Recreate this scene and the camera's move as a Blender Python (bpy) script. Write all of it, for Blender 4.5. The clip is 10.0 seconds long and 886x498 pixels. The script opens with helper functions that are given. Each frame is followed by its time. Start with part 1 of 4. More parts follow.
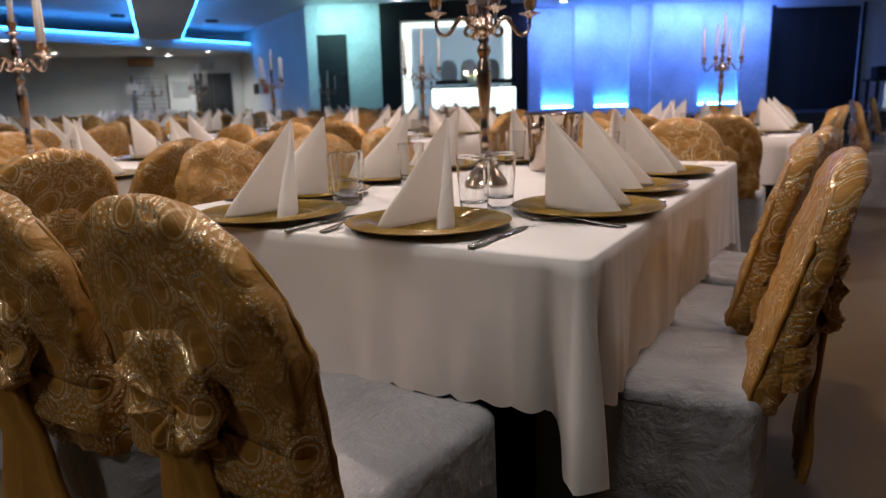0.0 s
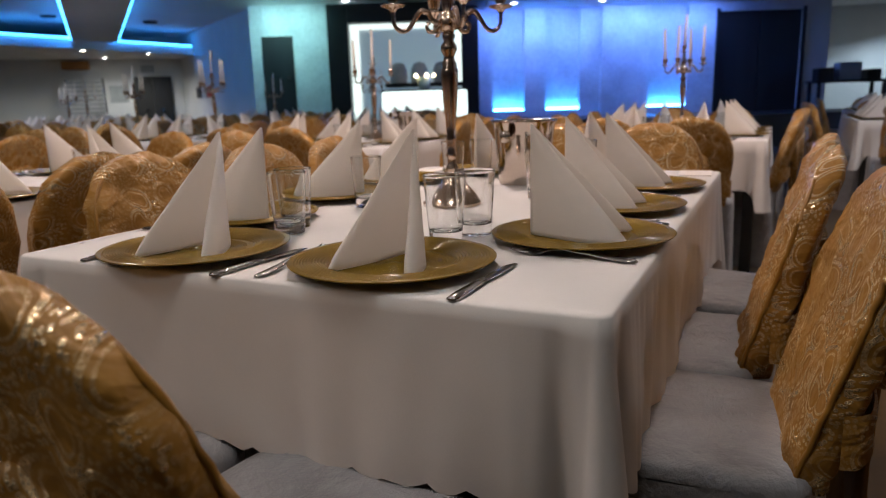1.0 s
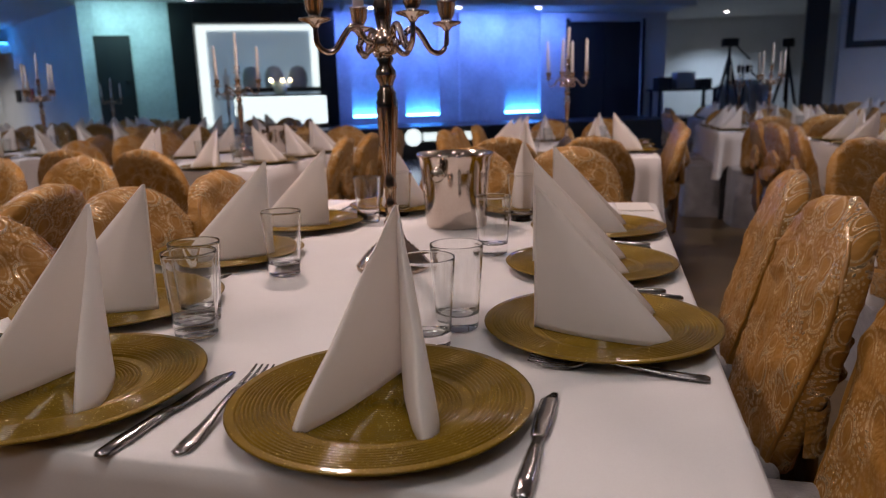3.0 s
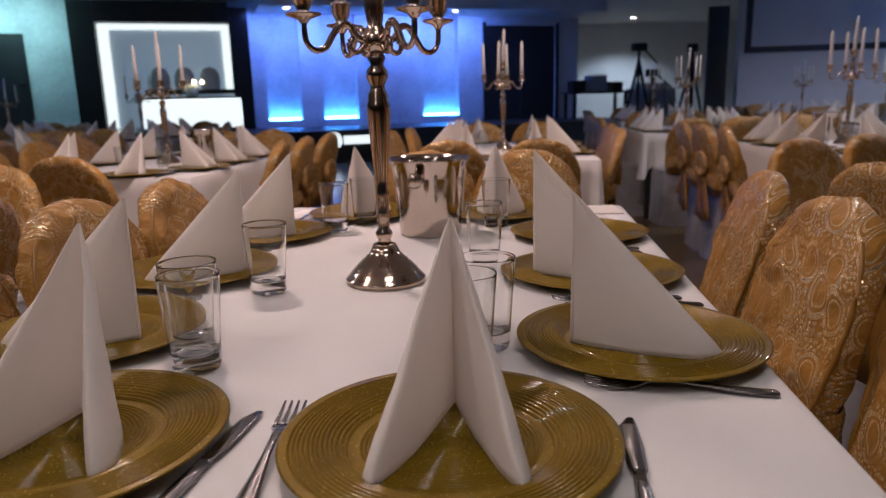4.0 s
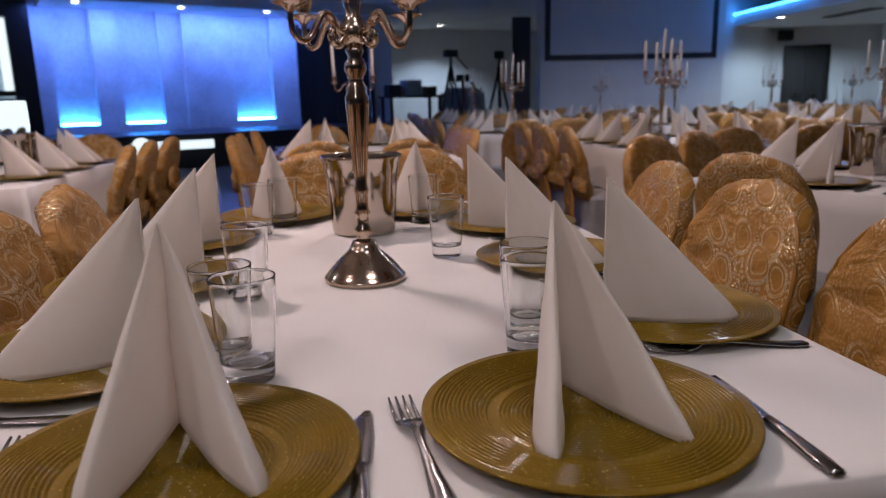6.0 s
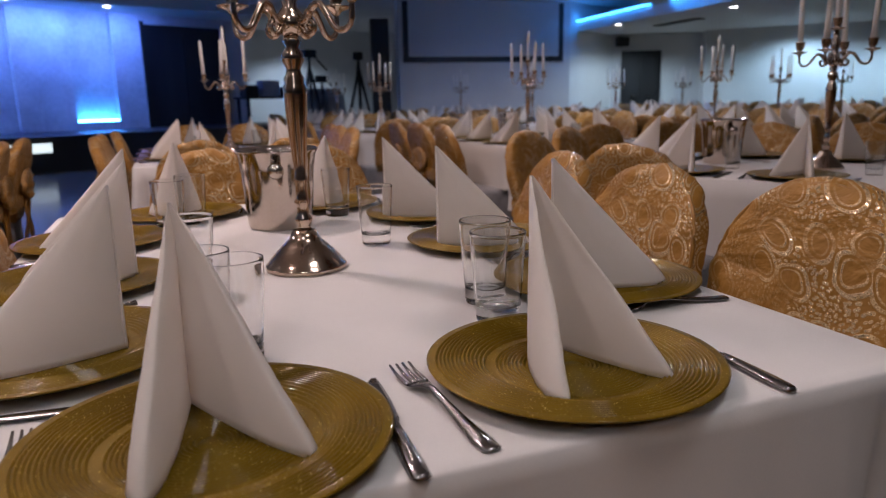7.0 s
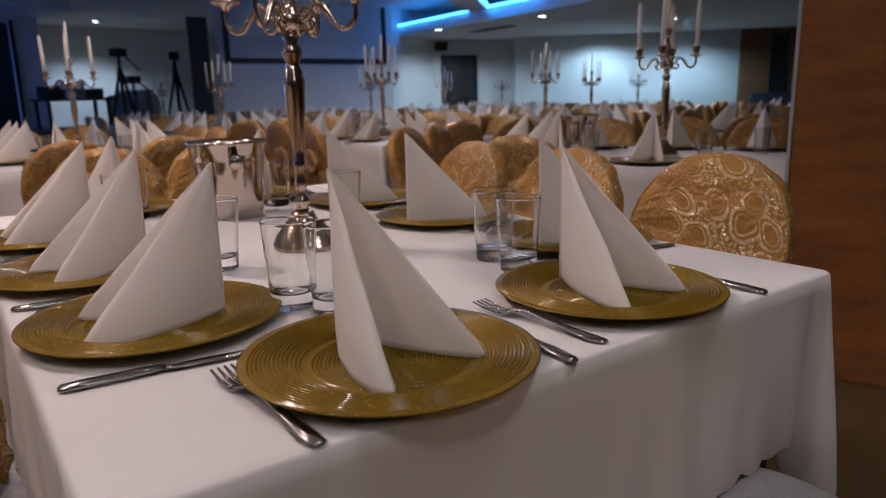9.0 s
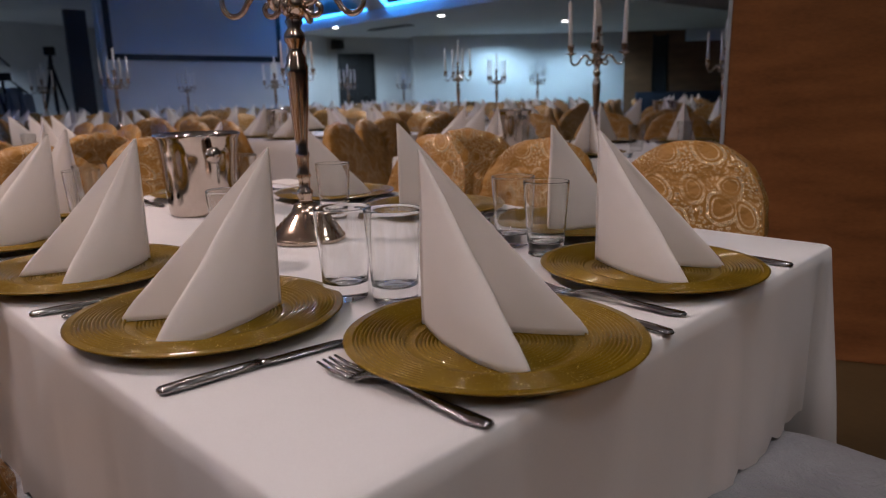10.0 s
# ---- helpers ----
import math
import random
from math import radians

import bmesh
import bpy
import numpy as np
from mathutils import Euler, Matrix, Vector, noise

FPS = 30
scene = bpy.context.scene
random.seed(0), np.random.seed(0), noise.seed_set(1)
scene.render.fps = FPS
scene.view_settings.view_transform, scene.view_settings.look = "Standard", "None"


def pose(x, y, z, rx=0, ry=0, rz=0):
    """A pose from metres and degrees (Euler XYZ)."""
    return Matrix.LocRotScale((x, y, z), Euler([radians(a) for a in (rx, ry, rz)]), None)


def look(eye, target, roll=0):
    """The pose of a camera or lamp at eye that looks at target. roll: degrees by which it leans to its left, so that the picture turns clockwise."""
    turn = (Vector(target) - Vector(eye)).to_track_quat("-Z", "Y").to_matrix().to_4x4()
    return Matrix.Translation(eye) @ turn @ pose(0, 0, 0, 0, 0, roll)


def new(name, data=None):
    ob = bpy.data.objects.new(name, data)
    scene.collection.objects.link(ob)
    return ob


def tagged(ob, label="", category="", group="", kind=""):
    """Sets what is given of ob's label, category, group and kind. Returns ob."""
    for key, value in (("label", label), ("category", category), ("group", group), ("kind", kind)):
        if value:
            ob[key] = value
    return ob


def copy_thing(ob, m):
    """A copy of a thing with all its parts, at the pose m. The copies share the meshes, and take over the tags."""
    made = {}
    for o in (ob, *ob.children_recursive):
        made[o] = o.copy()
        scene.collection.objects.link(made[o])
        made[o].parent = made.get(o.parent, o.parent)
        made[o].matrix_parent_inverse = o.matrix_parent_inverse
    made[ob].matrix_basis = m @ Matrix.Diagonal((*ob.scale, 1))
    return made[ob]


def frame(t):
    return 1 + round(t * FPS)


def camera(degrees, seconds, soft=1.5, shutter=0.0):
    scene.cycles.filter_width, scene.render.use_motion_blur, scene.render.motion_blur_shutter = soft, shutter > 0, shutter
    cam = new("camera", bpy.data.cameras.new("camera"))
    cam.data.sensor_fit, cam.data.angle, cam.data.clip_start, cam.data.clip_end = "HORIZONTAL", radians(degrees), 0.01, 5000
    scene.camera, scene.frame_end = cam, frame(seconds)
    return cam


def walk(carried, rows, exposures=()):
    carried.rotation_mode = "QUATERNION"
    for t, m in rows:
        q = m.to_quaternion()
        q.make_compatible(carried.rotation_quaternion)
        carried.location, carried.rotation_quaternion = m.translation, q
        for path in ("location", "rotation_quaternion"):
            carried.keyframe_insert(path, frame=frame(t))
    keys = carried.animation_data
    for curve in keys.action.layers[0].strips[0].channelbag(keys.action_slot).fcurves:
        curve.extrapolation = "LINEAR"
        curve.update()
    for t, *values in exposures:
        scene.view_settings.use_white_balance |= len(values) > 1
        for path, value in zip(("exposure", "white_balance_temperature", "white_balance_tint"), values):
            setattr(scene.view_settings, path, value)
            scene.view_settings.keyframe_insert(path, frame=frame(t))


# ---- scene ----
cam = camera(65.49, 10.0, soft=1.1)
ROWS = [
    (0, 0.0151, -0.0277, 1.0030, 77.77, 1.41, 29.70),
    (0.5, -0.0570, 0.0758, 1.0065, 77.89, 1.60, 27.83),
    (1, -0.1436, 0.2002, 1.0114, 77.89, 1.66, 25.57),
    (1.5, -0.2271, 0.2996, 1.0324, 77.82, 1.52, 22.95),
    (2, -0.2938, 0.3684, 1.0619, 77.77, 1.43, 19.83),
    (2.5, -0.3652, 0.4198, 1.0780, 77.76, 1.45, 16.98),
    (4, -0.6167, 0.5165, 1.0880, 77.82, 1.45, 6.37),
    (4.5, -0.6832, 0.5148, 1.0884, 77.79, 1.51, 3.64),
    (5, -0.7608, 0.5092, 1.0867, 77.85, 1.38, -0.09),
    (6.5, -1.0102, 0.5166, 1.0683, 77.74, 1.35, -15.28),
    (7, -1.0864, 0.4967, 1.0589, 77.70, 1.30, -21.30),
    (7.5, -1.1704, 0.4646, 1.0503, 77.85, 1.37, -25.03),
    (8, -1.2727, 0.4435, 1.0471, 77.72, 1.46, -28.03),
    (8.5, -1.3750, 0.4475, 1.0478, 77.62, 1.46, -32.22),
    (9, -1.4606, 0.4851, 1.0443, 77.59, 1.31, -36.43),
    (9.5, -1.5493, 0.5540, 1.0319, 77.44, 1.34, -40.60),
    (10, -1.6303, 0.6379, 1.0268, 77.37, 1.27, -45.36),
]
walk(cam, [(t, pose(*place)) for t, *place in ROWS],
     exposures=((0.0, 0.50, 6400, 2), (0.5, 0.42, 6400, 2), (1.0, 0.17, 6400, 2), (1.6, -0.10, 6400, 2), (2.5, -0.09, 6400, 8), (4.5, -0.08, 6300, 11), (6.5, -0.08, 6100, 10), (8.5, -0.14, 6100, 7), (10.0, -0.15, 6000, 7)))

# the lens is focused on the near table
cam.data.dof.use_dof = True
cam.data.dof.focus_distance = 0.98
cam.data.dof.aperture_fstop = 5.6

# ---- light ----
world = bpy.data.worlds.new("hall_dark")
scene.world = world
world.use_nodes = True
world.node_tree.nodes["Background"].inputs[0].default_value = (0.30, 0.38, 0.55, 1)
world.node_tree.nodes["Background"].inputs[1].default_value = 0.02


def lamp(name, where, target, power, colour, size=0.3, spot=None, size_y=None):
    d = bpy.data.lights.new(name, "SPOT" if spot else "AREA")
    d.energy, d.color = power, colour
    if spot:
        d.spot_size, d.spot_blend, d.shadow_soft_size = radians(spot), 0.6, size
    else:
        d.size = size
        if size_y:
            d.shape, d.size_y = "RECTANGLE", size_y
    ob = new(name, d)
    ob.matrix_world = look(where, target)
    return ob


WARM, SOFT = (1.0, 0.74, 0.675), (1.0, 0.905, 0.89)
CEIL = 3.15
SX, SY = -7.82, 13.95           # a point on the stage's back wall
SD = Vector((math.cos(radians(25)), math.sin(radians(25)), 0))   # along that wall
SN = Vector((SD.y, -SD.x, 0))   # from the wall into the hall


def st(s, out=0.0, z=0.0):
    """Along the stage wall, out from it, up."""
    return Vector((SX, SY, z)) + SD * s + SN * out


# ---- materials ----
def mat(name):
    m = bpy.data.materials.new(name)
    m.use_nodes = True
    nt = m.node_tree
    return m, nt, nt.nodes["Principled BSDF"]


def node(nt, kind, **values):
    n = nt.nodes.new(kind)
    for k, v in values.items():
        n.inputs[k].default_value = v
    return n


def ramp(nt, source, stops):
    r = nt.nodes.new("ShaderNodeValToRGB")
    e = r.color_ramp.elements
    while len(e) < len(stops):
        e.new(0.5)
    for el, (p, c) in zip(e, stops):
        el.position, el.color = p, (*c, 1)
    nt.links.new(source, r.inputs[0])
    return r.outputs[0]


def coords(nt, scale=(1, 1, 1)):
    tc = nt.nodes.new("ShaderNodeTexCoord")
    mp = nt.nodes.new("ShaderNodeMapping")
    mp.inputs["Scale"].default_value = scale
    nt.links.new(tc.outputs["Object"], mp.inputs[0])
    return mp.outputs[0]


def noisy(name, c1, c2, scale=8, rough=0.7, metal=0.0, bump=0.1, fine=120, stretch=(1, 1, 1), distance=0.002, sheen=0.0):
    """A surface that varies in colour at a large and a fine scale, with relief."""
    m, nt, b = mat(name)
    v = coords(nt, stretch)
    big = node(nt, "ShaderNodeTexNoise", Scale=scale, Detail=5.0)
    small = node(nt, "ShaderNodeTexNoise", Scale=fine, Detail=3.0)
    nt.links.new(v, big.inputs["Vector"])
    nt.links.new(v, small.inputs["Vector"])
    mix = nt.nodes.new("ShaderNodeMath")
    mix.operation = "MULTIPLY_ADD"
    mix.inputs[1].default_value = 0.35
    nt.links.new(small.outputs[0], mix.inputs[0])
    half = nt.nodes.new("ShaderNodeMath")
    half.operation = "MULTIPLY"
    half.inputs[1].default_value = 0.65
    nt.links.new(big.outputs[0], half.inputs[0])
    nt.links.new(half.outputs[0], mix.inputs[2])
    nt.links.new(ramp(nt, mix.outputs[0], [(0.3, c1), (0.7, c2)]), b.inputs["Base Color"])
    b.inputs["Roughness"].default_value = rough
    b.inputs["Metallic"].default_value = metal
    b.inputs["Sheen Weight"].default_value = sheen
    bp = node(nt, "ShaderNodeBump", Strength=bump, Distance=distance)
    nt.links.new(mix.outputs[0], bp.inputs["Height"])
    nt.links.new(bp.outputs[0], b.inputs["Normal"])
    return m


def glow(name, colour, strength):
    m, nt, b = mat(name)
    b.inputs["Base Color"].default_value = (0.8, 0.8, 0.8, 1)
    b.inputs["Emission Color"].default_value = (*colour, 1)
    b.inputs["Emission Strength"].default_value = strength
    return m


def gold_satin(name, base1, base2, silver, amount):
    """Satin with a woven pattern of glittering rings and scrolls."""
    m, nt, b = mat(name)
    v = coords(nt)
    warp = node(nt, "ShaderNodeTexNoise", Scale=9.0, Detail=1.0)
    nt.links.new(v, warp.inputs["Vector"])
    add = nt.nodes.new("ShaderNodeMixRGB")
    add.inputs[0].default_value = 0.05
    nt.links.new(v, add.inputs[1])
    nt.links.new(warp.outputs["Color"], add.inputs[2])
    flat, plane = nt.nodes.new("ShaderNodeSeparateXYZ"), nt.nodes.new("ShaderNodeCombineXYZ")
    nt.links.new(add.outputs[0], flat.inputs[0])
    sides = nt.nodes.new("ShaderNodeMath")
    sides.operation = "ADD"
    nt.links.new(flat.outputs[0], sides.inputs[0])
    nt.links.new(flat.outputs[1], sides.inputs[1])
    nt.links.new(sides.outputs[0], plane.inputs[0])
    nt.links.new(flat.outputs[2], plane.inputs[1])
    cells = node(nt, "ShaderNodeTexVoronoi", Scale=13.0, Randomness=0.75)
    cells.voronoi_dimensions = "2D"
    nt.links.new(plane.outputs[0], cells.inputs["Vector"])
    rings = ramp(nt, cells.outputs["Distance"], [(0.20, (0, 0, 0)), (0.215, (0.7, 0.7, 0.7)), (0.245, (0.7, 0.7, 0.7)), (0.26, (0, 0, 0)), (0.31, (0, 0, 0)), (0.325, (1, 1, 1)), (0.40, (1, 1, 1)), (0.415, (0, 0, 0))])
    field = ramp(nt, cells.outputs["Distance"], [(0.42, (0, 0, 0)), (0.46, (1, 1, 1))])
    bubbles = node(nt, "ShaderNodeTexVoronoi", Scale=125.0)
    bubbles.voronoi_dimensions = "2D"
    nt.links.new(plane.outputs[0], bubbles.inputs["Vector"])
    net = ramp(nt, bubbles.outputs["Distance"], [(0.30, (1, 1, 1)), (0.42, (0, 0, 0))])
    # patches where the pattern glints: the uneven catch of light sits in this mask
    glint_patch = node(nt, "ShaderNodeTexNoise", Scale=11.0, Detail=2.0)
    nt.links.new(v, glint_patch.inputs["Vector"])
    shown = ramp(nt, glint_patch.outputs[0], [(0.42, (0.12, 0.12, 0.12)), (0.55, (1, 1, 1))])
    glit = node(nt, "ShaderNodeTexNoise", Scale=300.0, Detail=1.0)
    nt.links.new(v, glit.inputs["Vector"])
    grains = ramp(nt, glit.outputs[0], [(0.40, (0.35, 0.35, 0.35)), (0.58, (1, 1, 1))])

    def math_node(kind, a, c):
        q = nt.nodes.new("ShaderNodeMath")
        q.operation = kind
        nt.links.new(a, q.inputs[0])
        nt.links.new(c, q.inputs[1])
        return q.outputs[0]

    lace = math_node("MULTIPLY", math_node("MAXIMUM", rings, math_node("MULTIPLY", field, net)), shown)
    mask = math_node("MULTIPLY", lace, grains)
    flake = node(nt, "ShaderNodeTexVoronoi", Scale=430.0)
    nt.links.new(v, flake.inputs["Vector"])
    flakes = math_node("MULTIPLY", mask, flake.outputs["Color"])
    part_ = nt.nodes.new("ShaderNodeMath")
    part_.operation = "MULTIPLY"
    part_.inputs[1].default_value = amount
    nt.links.new(mask, part_.inputs[0])
    folds = node(nt, "ShaderNodeTexNoise", Scale=7.0, Detail=4.0, Distortion=1.0)
    nt.links.new(v, folds.inputs["Vector"])
    cloth = ramp(nt, folds.outputs[0], [(0.3, base1), (0.7, base2)])
    col = nt.nodes.new("ShaderNodeMixRGB")
    col.inputs[2].default_value = (*silver, 1)
    nt.links.new(part_.outputs[0], col.inputs[0])
    nt.links.new(cloth, col.inputs[1])
    nt.links.new(col.outputs[0], b.inputs["Base Color"])
    nt.links.new(part_.outputs[0], b.inputs["Metallic"])
    b.inputs["Specular IOR Level"].default_value = 0.3
    nt.links.new(ramp(nt, part_.outputs[0], [(0.0, (0.52, 0.52, 0.52)), (0.8, (0.20, 0.20, 0.20))]), b.inputs["Roughness"])
    bp = node(nt, "ShaderNodeBump", Strength=0.9, Distance=0.024)
    nt.links.new(folds.outputs[0], bp.inputs["Height"])
    pucker = node(nt, "ShaderNodeTexNoise", Scale=24.0, Detail=2.0, Distortion=0.5)
    nt.links.new(v, pucker.inputs["Vector"])
    bp3 = node(nt, "ShaderNodeBump", Strength=0.6, Distance=0.009)
    nt.links.new(pucker.outputs[0], bp3.inputs["Height"])
    nt.links.new(bp.outputs[0], bp3.inputs["Normal"])
    bp2 = node(nt, "ShaderNodeBump", Strength=0.9, Distance=0.0022)
    nt.links.new(flakes, bp2.inputs["Height"])
    nt.links.new(bp3.outputs[0], bp2.inputs["Normal"])
    nt.links.new(bp2.outputs[0], b.inputs["Normal"])
    return m


def creased_satin():
    """Shiny white polyester satin with sharp creases."""
    m, nt, b = mat("white_satin")
    v = coords(nt)
    big = node(nt, "ShaderNodeTexNoise", Scale=9.0, Detail=8.0, Roughness=0.58, Distortion=0.25)
    crease = node(nt, "ShaderNodeTexNoise", Scale=13.0, Detail=6.0, Distortion=0.3)
    crease.noise_type = "RIDGED_MULTIFRACTAL"
    for n in (big, crease):
        nt.links.new(v, n.inputs["Vector"])
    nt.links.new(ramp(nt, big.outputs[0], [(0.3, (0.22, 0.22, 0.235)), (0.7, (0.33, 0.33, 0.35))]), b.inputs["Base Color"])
    b.inputs["Roughness"].default_value = 0.38
    b.inputs["Specular IOR Level"].default_value = 0.5
    b.inputs["Sheen Weight"].default_value = 0.2
    low = node(nt, "ShaderNodeBump", Strength=0.8, Distance=0.03)
    nt.links.new(big.outputs[0], low.inputs["Height"])
    sharp = node(nt, "ShaderNodeBump", Strength=0.35, Distance=0.006)
    nt.links.new(crease.outputs[0], sharp.inputs["Height"])
    nt.links.new(low.outputs[0], sharp.inputs["Normal"])
    nt.links.new(sharp.outputs[0], b.inputs["Normal"])
    return m


def glitter_gold():
    """Gold-green lacquer with fine glitter on pressed glass."""
    m, nt, b = mat("charger_gold")
    v = coords(nt)
    big = node(nt, "ShaderNodeTexNoise", Scale=14.0, Detail=4.0)
    sp = node(nt, "ShaderNodeTexVoronoi", Scale=1100.0)
    for n in (big, sp):
        nt.links.new(v, n.inputs["Vector"])
    c = ramp(nt, big.outputs[0], [(0.3, (0.135, 0.080, 0.003)), (0.7, (0.200, 0.122, 0.005))])
    spark = ramp(nt, sp.outputs["Color"], [(0.86, (0, 0, 0)), (0.95, (1, 1, 1))])
    col = nt.nodes.new("ShaderNodeMixRGB")
    col.inputs[2].default_value = (0.62, 0.46, 0.12, 1)
    nt.links.new(spark, col.inputs[0])
    nt.links.new(c, col.inputs[1])
    nt.links.new(col.outputs[0], b.inputs["Base Color"])
    nt.links.new(ramp(nt, spark, [(0.0, (0.12, 0.12, 0.12)), (1.0, (0.8, 0.8, 0.8))]), b.inputs["Metallic"])
    b.inputs["Roughness"].default_value = 0.46
    b.inputs["Specular IOR Level"].default_value = 0.10
    b.inputs["Coat Weight"].default_value = 0.42
    b.inputs["Coat Roughness"].default_value = 0.05
    b.inputs["Coat IOR"].default_value = 1.42
    return m


M = {}
M["linen"] = noisy("tablecloth_cotton", (0.61, 0.59, 0.577), (0.68, 0.66, 0.647), 5, 0.8, bump=0.10, fine=500, distance=0.003, sheen=0.1)
M["napkin"] = noisy("napkin_paper", (0.89, 0.85, 0.80), (0.94, 0.90, 0.86), 9, 0.85, bump=0.12, fine=700)
nt = M["napkin"].node_tree
thin, both = nt.nodes.new("ShaderNodeBsdfTranslucent"), nt.nodes.new("ShaderNodeMixShader")
thin.inputs[0].default_value = (0.90, 0.86, 0.82, 1)
both.inputs[0].default_value = 0.42
nt.links.new(nt.nodes["Principled BSDF"].outputs[0], both.inputs[1])
nt.links.new(thin.outputs[0], both.inputs[2])
nt.links.new(both.outputs[0], nt.nodes["Material Output"].inputs[0])
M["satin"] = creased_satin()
M["gold"] = gold_satin("gold_brocade", (0.25, 0.119, 0.019), (0.37, 0.184, 0.034), (0.86, 0.70, 0.44), 0.97)
M["gold_plain"] = noisy("gold_satin_reverse", (0.23, 0.108, 0.016), (0.34, 0.166, 0.029), 7, 0.34, bump=0.7, fine=40, distance=0.01)
M["charger"] = glitter_gold()
M["silver"] = noisy("nickel_silver", (0.52, 0.40, 0.31), (0.66, 0.54, 0.44), 12, 0.16, 1.0, bump=0.03, fine=200)
M["bucket"] = noisy("polished_steel", (0.50, 0.43, 0.38), (0.59, 0.52, 0.46), 10, 0.10, 1.0, bump=0.02, fine=150)
M["steel"] = noisy("cutlery_steel", (0.26, 0.25, 0.25), (0.36, 0.35, 0.34), 20, 0.2, 1.0, bump=0.03, fine=300)
M["candle"] = noisy("candle_wax", (0.82, 0.79, 0.74), (0.88, 0.86, 0.82), 10, 0.5, bump=0.05)
M["black"] = noisy("black_lacquer", (0.008, 0.008, 0.009), (0.016, 0.016, 0.017), 4, 0.45, bump=0.05)
M["door"] = noisy("dark_door_leaf", (0.010, 0.010, 0.012), (0.022, 0.021, 0.022), 3, 0.5, bump=0.1, stretch=(1, 1, 0.1))
M["wall"] = noisy("white_wall_paint", (0.62, 0.62, 0.63), (0.74, 0.74, 0.75), 1.2, 0.8, bump=0.1, fine=60)
M["marbled"] = noisy("marbled_stage_plaster", (0.42, 0.44, 0.48), (0.72, 0.74, 0.78), 1.6, 0.6, bump=0.15, fine=14)
M["ceiling"] = noisy("ceiling_paint", (0.66, 0.66, 0.67), (0.74, 0.74, 0.75), 0.8, 0.85, bump=0.05)
M["floor"] = noisy("brown_vinyl_floor", (0.07, 0.046, 0.02), (0.115, 0.078, 0.034), 1.6, 0.28, bump=0.06, fine=30)
M["dance"] = noisy("polished_dance_floor", (0.16, 0.16, 0.17), (0.24, 0.24, 0.25), 1.2, 0.16, bump=0.03, fine=20)
M["veneer"] = noisy("red_brown_veneer", (0.15, 0.054, 0.019), (0.36, 0.138, 0.046), 3.0, 0.30, bump=0.05, fine=45, stretch=(1, 1, 5))
M["dark_veneer"] = noisy("dark_brown_veneer", (0.13, 0.066, 0.034), (0.25, 0.125, 0.062), 1.6, 0.4, bump=0.05, fine=40, stretch=(1, 1, 4))
M["bench"] = noisy("dark_blue_upholstery", (0.010, 0.014, 0.028), (0.022, 0.028, 0.05), 6, 0.7, bump=0.2)
M["amber"] = noisy("amber_sign_face", (0.30, 0.13, 0.04), (0.42, 0.20, 0.07), 6, 0.5)
M["tripod"] = noisy("black_stand_metal", (0.012, 0.012, 0.013), (0.03, 0.03, 0.032), 9, 0.5, 0.3, bump=0.05)
M["grey"] = noisy("grey_cover", (0.30, 0.32, 0.34), (0.42, 0.44, 0.46), 5, 0.6)
M["vase"] = noisy("frosted_green_glass", (0.55, 0.64, 0.52), (0.68, 0.76, 0.64), 6, 0.3)
M["screen"] = noisy("projection_screen_cloth", (0.60, 0.60, 0.62), (0.66, 0.66, 0.68), 0.7, 0.85, bump=0.03)
M["red"] = noisy("red_print", (0.35, 0.03, 0.03), (0.45, 0.05, 0.05), 6, 0.6)
M["led"] = glow("blue_led_strip", (0.05, 0.30, 1.0), 10.0)
M["niche_led"] = glow("niche_led", (0.05, 0.30, 1.0), 60.0)
M["down"] = glow("downlight_lens", (1.0, 0.93, 0.85), 25.0)
M["backlit"] = glow("backlit_panel", (0.42, 0.62, 0.80), 0.25)
M["panel_glow"] = glow("panel_edge_light", (0.90, 1.0, 0.98), 1.1)
M["flame"] = glow("candle_bulb", (1.0, 0.75, 0.45), 12.0)
m, nt, b = mat("thin_glass")
nt.nodes.remove(b)
clear, gloss, fres, mixed = (nt.nodes.new("ShaderNodeBsdf" + "Transparent"), nt.nodes.new("ShaderNodeBsdfGlossy"), nt.nodes.new("ShaderNodeLayerWeight"), nt.nodes.new("ShaderNodeMixShader"))
clear.inputs[0].default_value = (0.96, 0.97, 0.97, 1)
gloss.inputs["Roughness"].default_value = 0.02
fres.inputs["Blend"].default_value = 0.5
curve = ramp(nt, fres.outputs["Facing"], [(0.0, (0.06, 0.06, 0.06)), (0.35, (0.10, 0.10, 0.10)), (0.60, (0.30, 0.30, 0.30)), (0.8, (0.65, 0.65, 0.65)), (1.0, (1.0, 1.0, 1.0))])
nt.links.new(curve, mixed.inputs[0])
nt.links.new(clear.outputs[0], mixed.inputs[1])
nt.links.new(gloss.outputs[0], mixed.inputs[2])
nt.links.new(mixed.outputs[0], nt.nodes["Material Output"].inputs[0])
M["glass"] = m
m, nt, b = mat("tumbler_glass")
b.inputs["Base Color"].default_value = (0.97, 0.98, 0.98, 1)
b.inputs["Roughness"].default_value = 0.02
b.inputs["Transmission Weight"].default_value = 1.0
b.inputs["IOR"].default_value = 1.45
M["solid_glass"] = m


# ---- mesh helpers ----
def finish(name, bm, material, smooth=True):
    me = bpy.data.meshes.new(name)
    bmesh.ops.recalc_face_normals(bm, faces=bm.faces)
    bm.to_mesh(me)
    bm.free()
    me.materials.append(material)
    if smooth:
        me.shade_smooth()
    return me


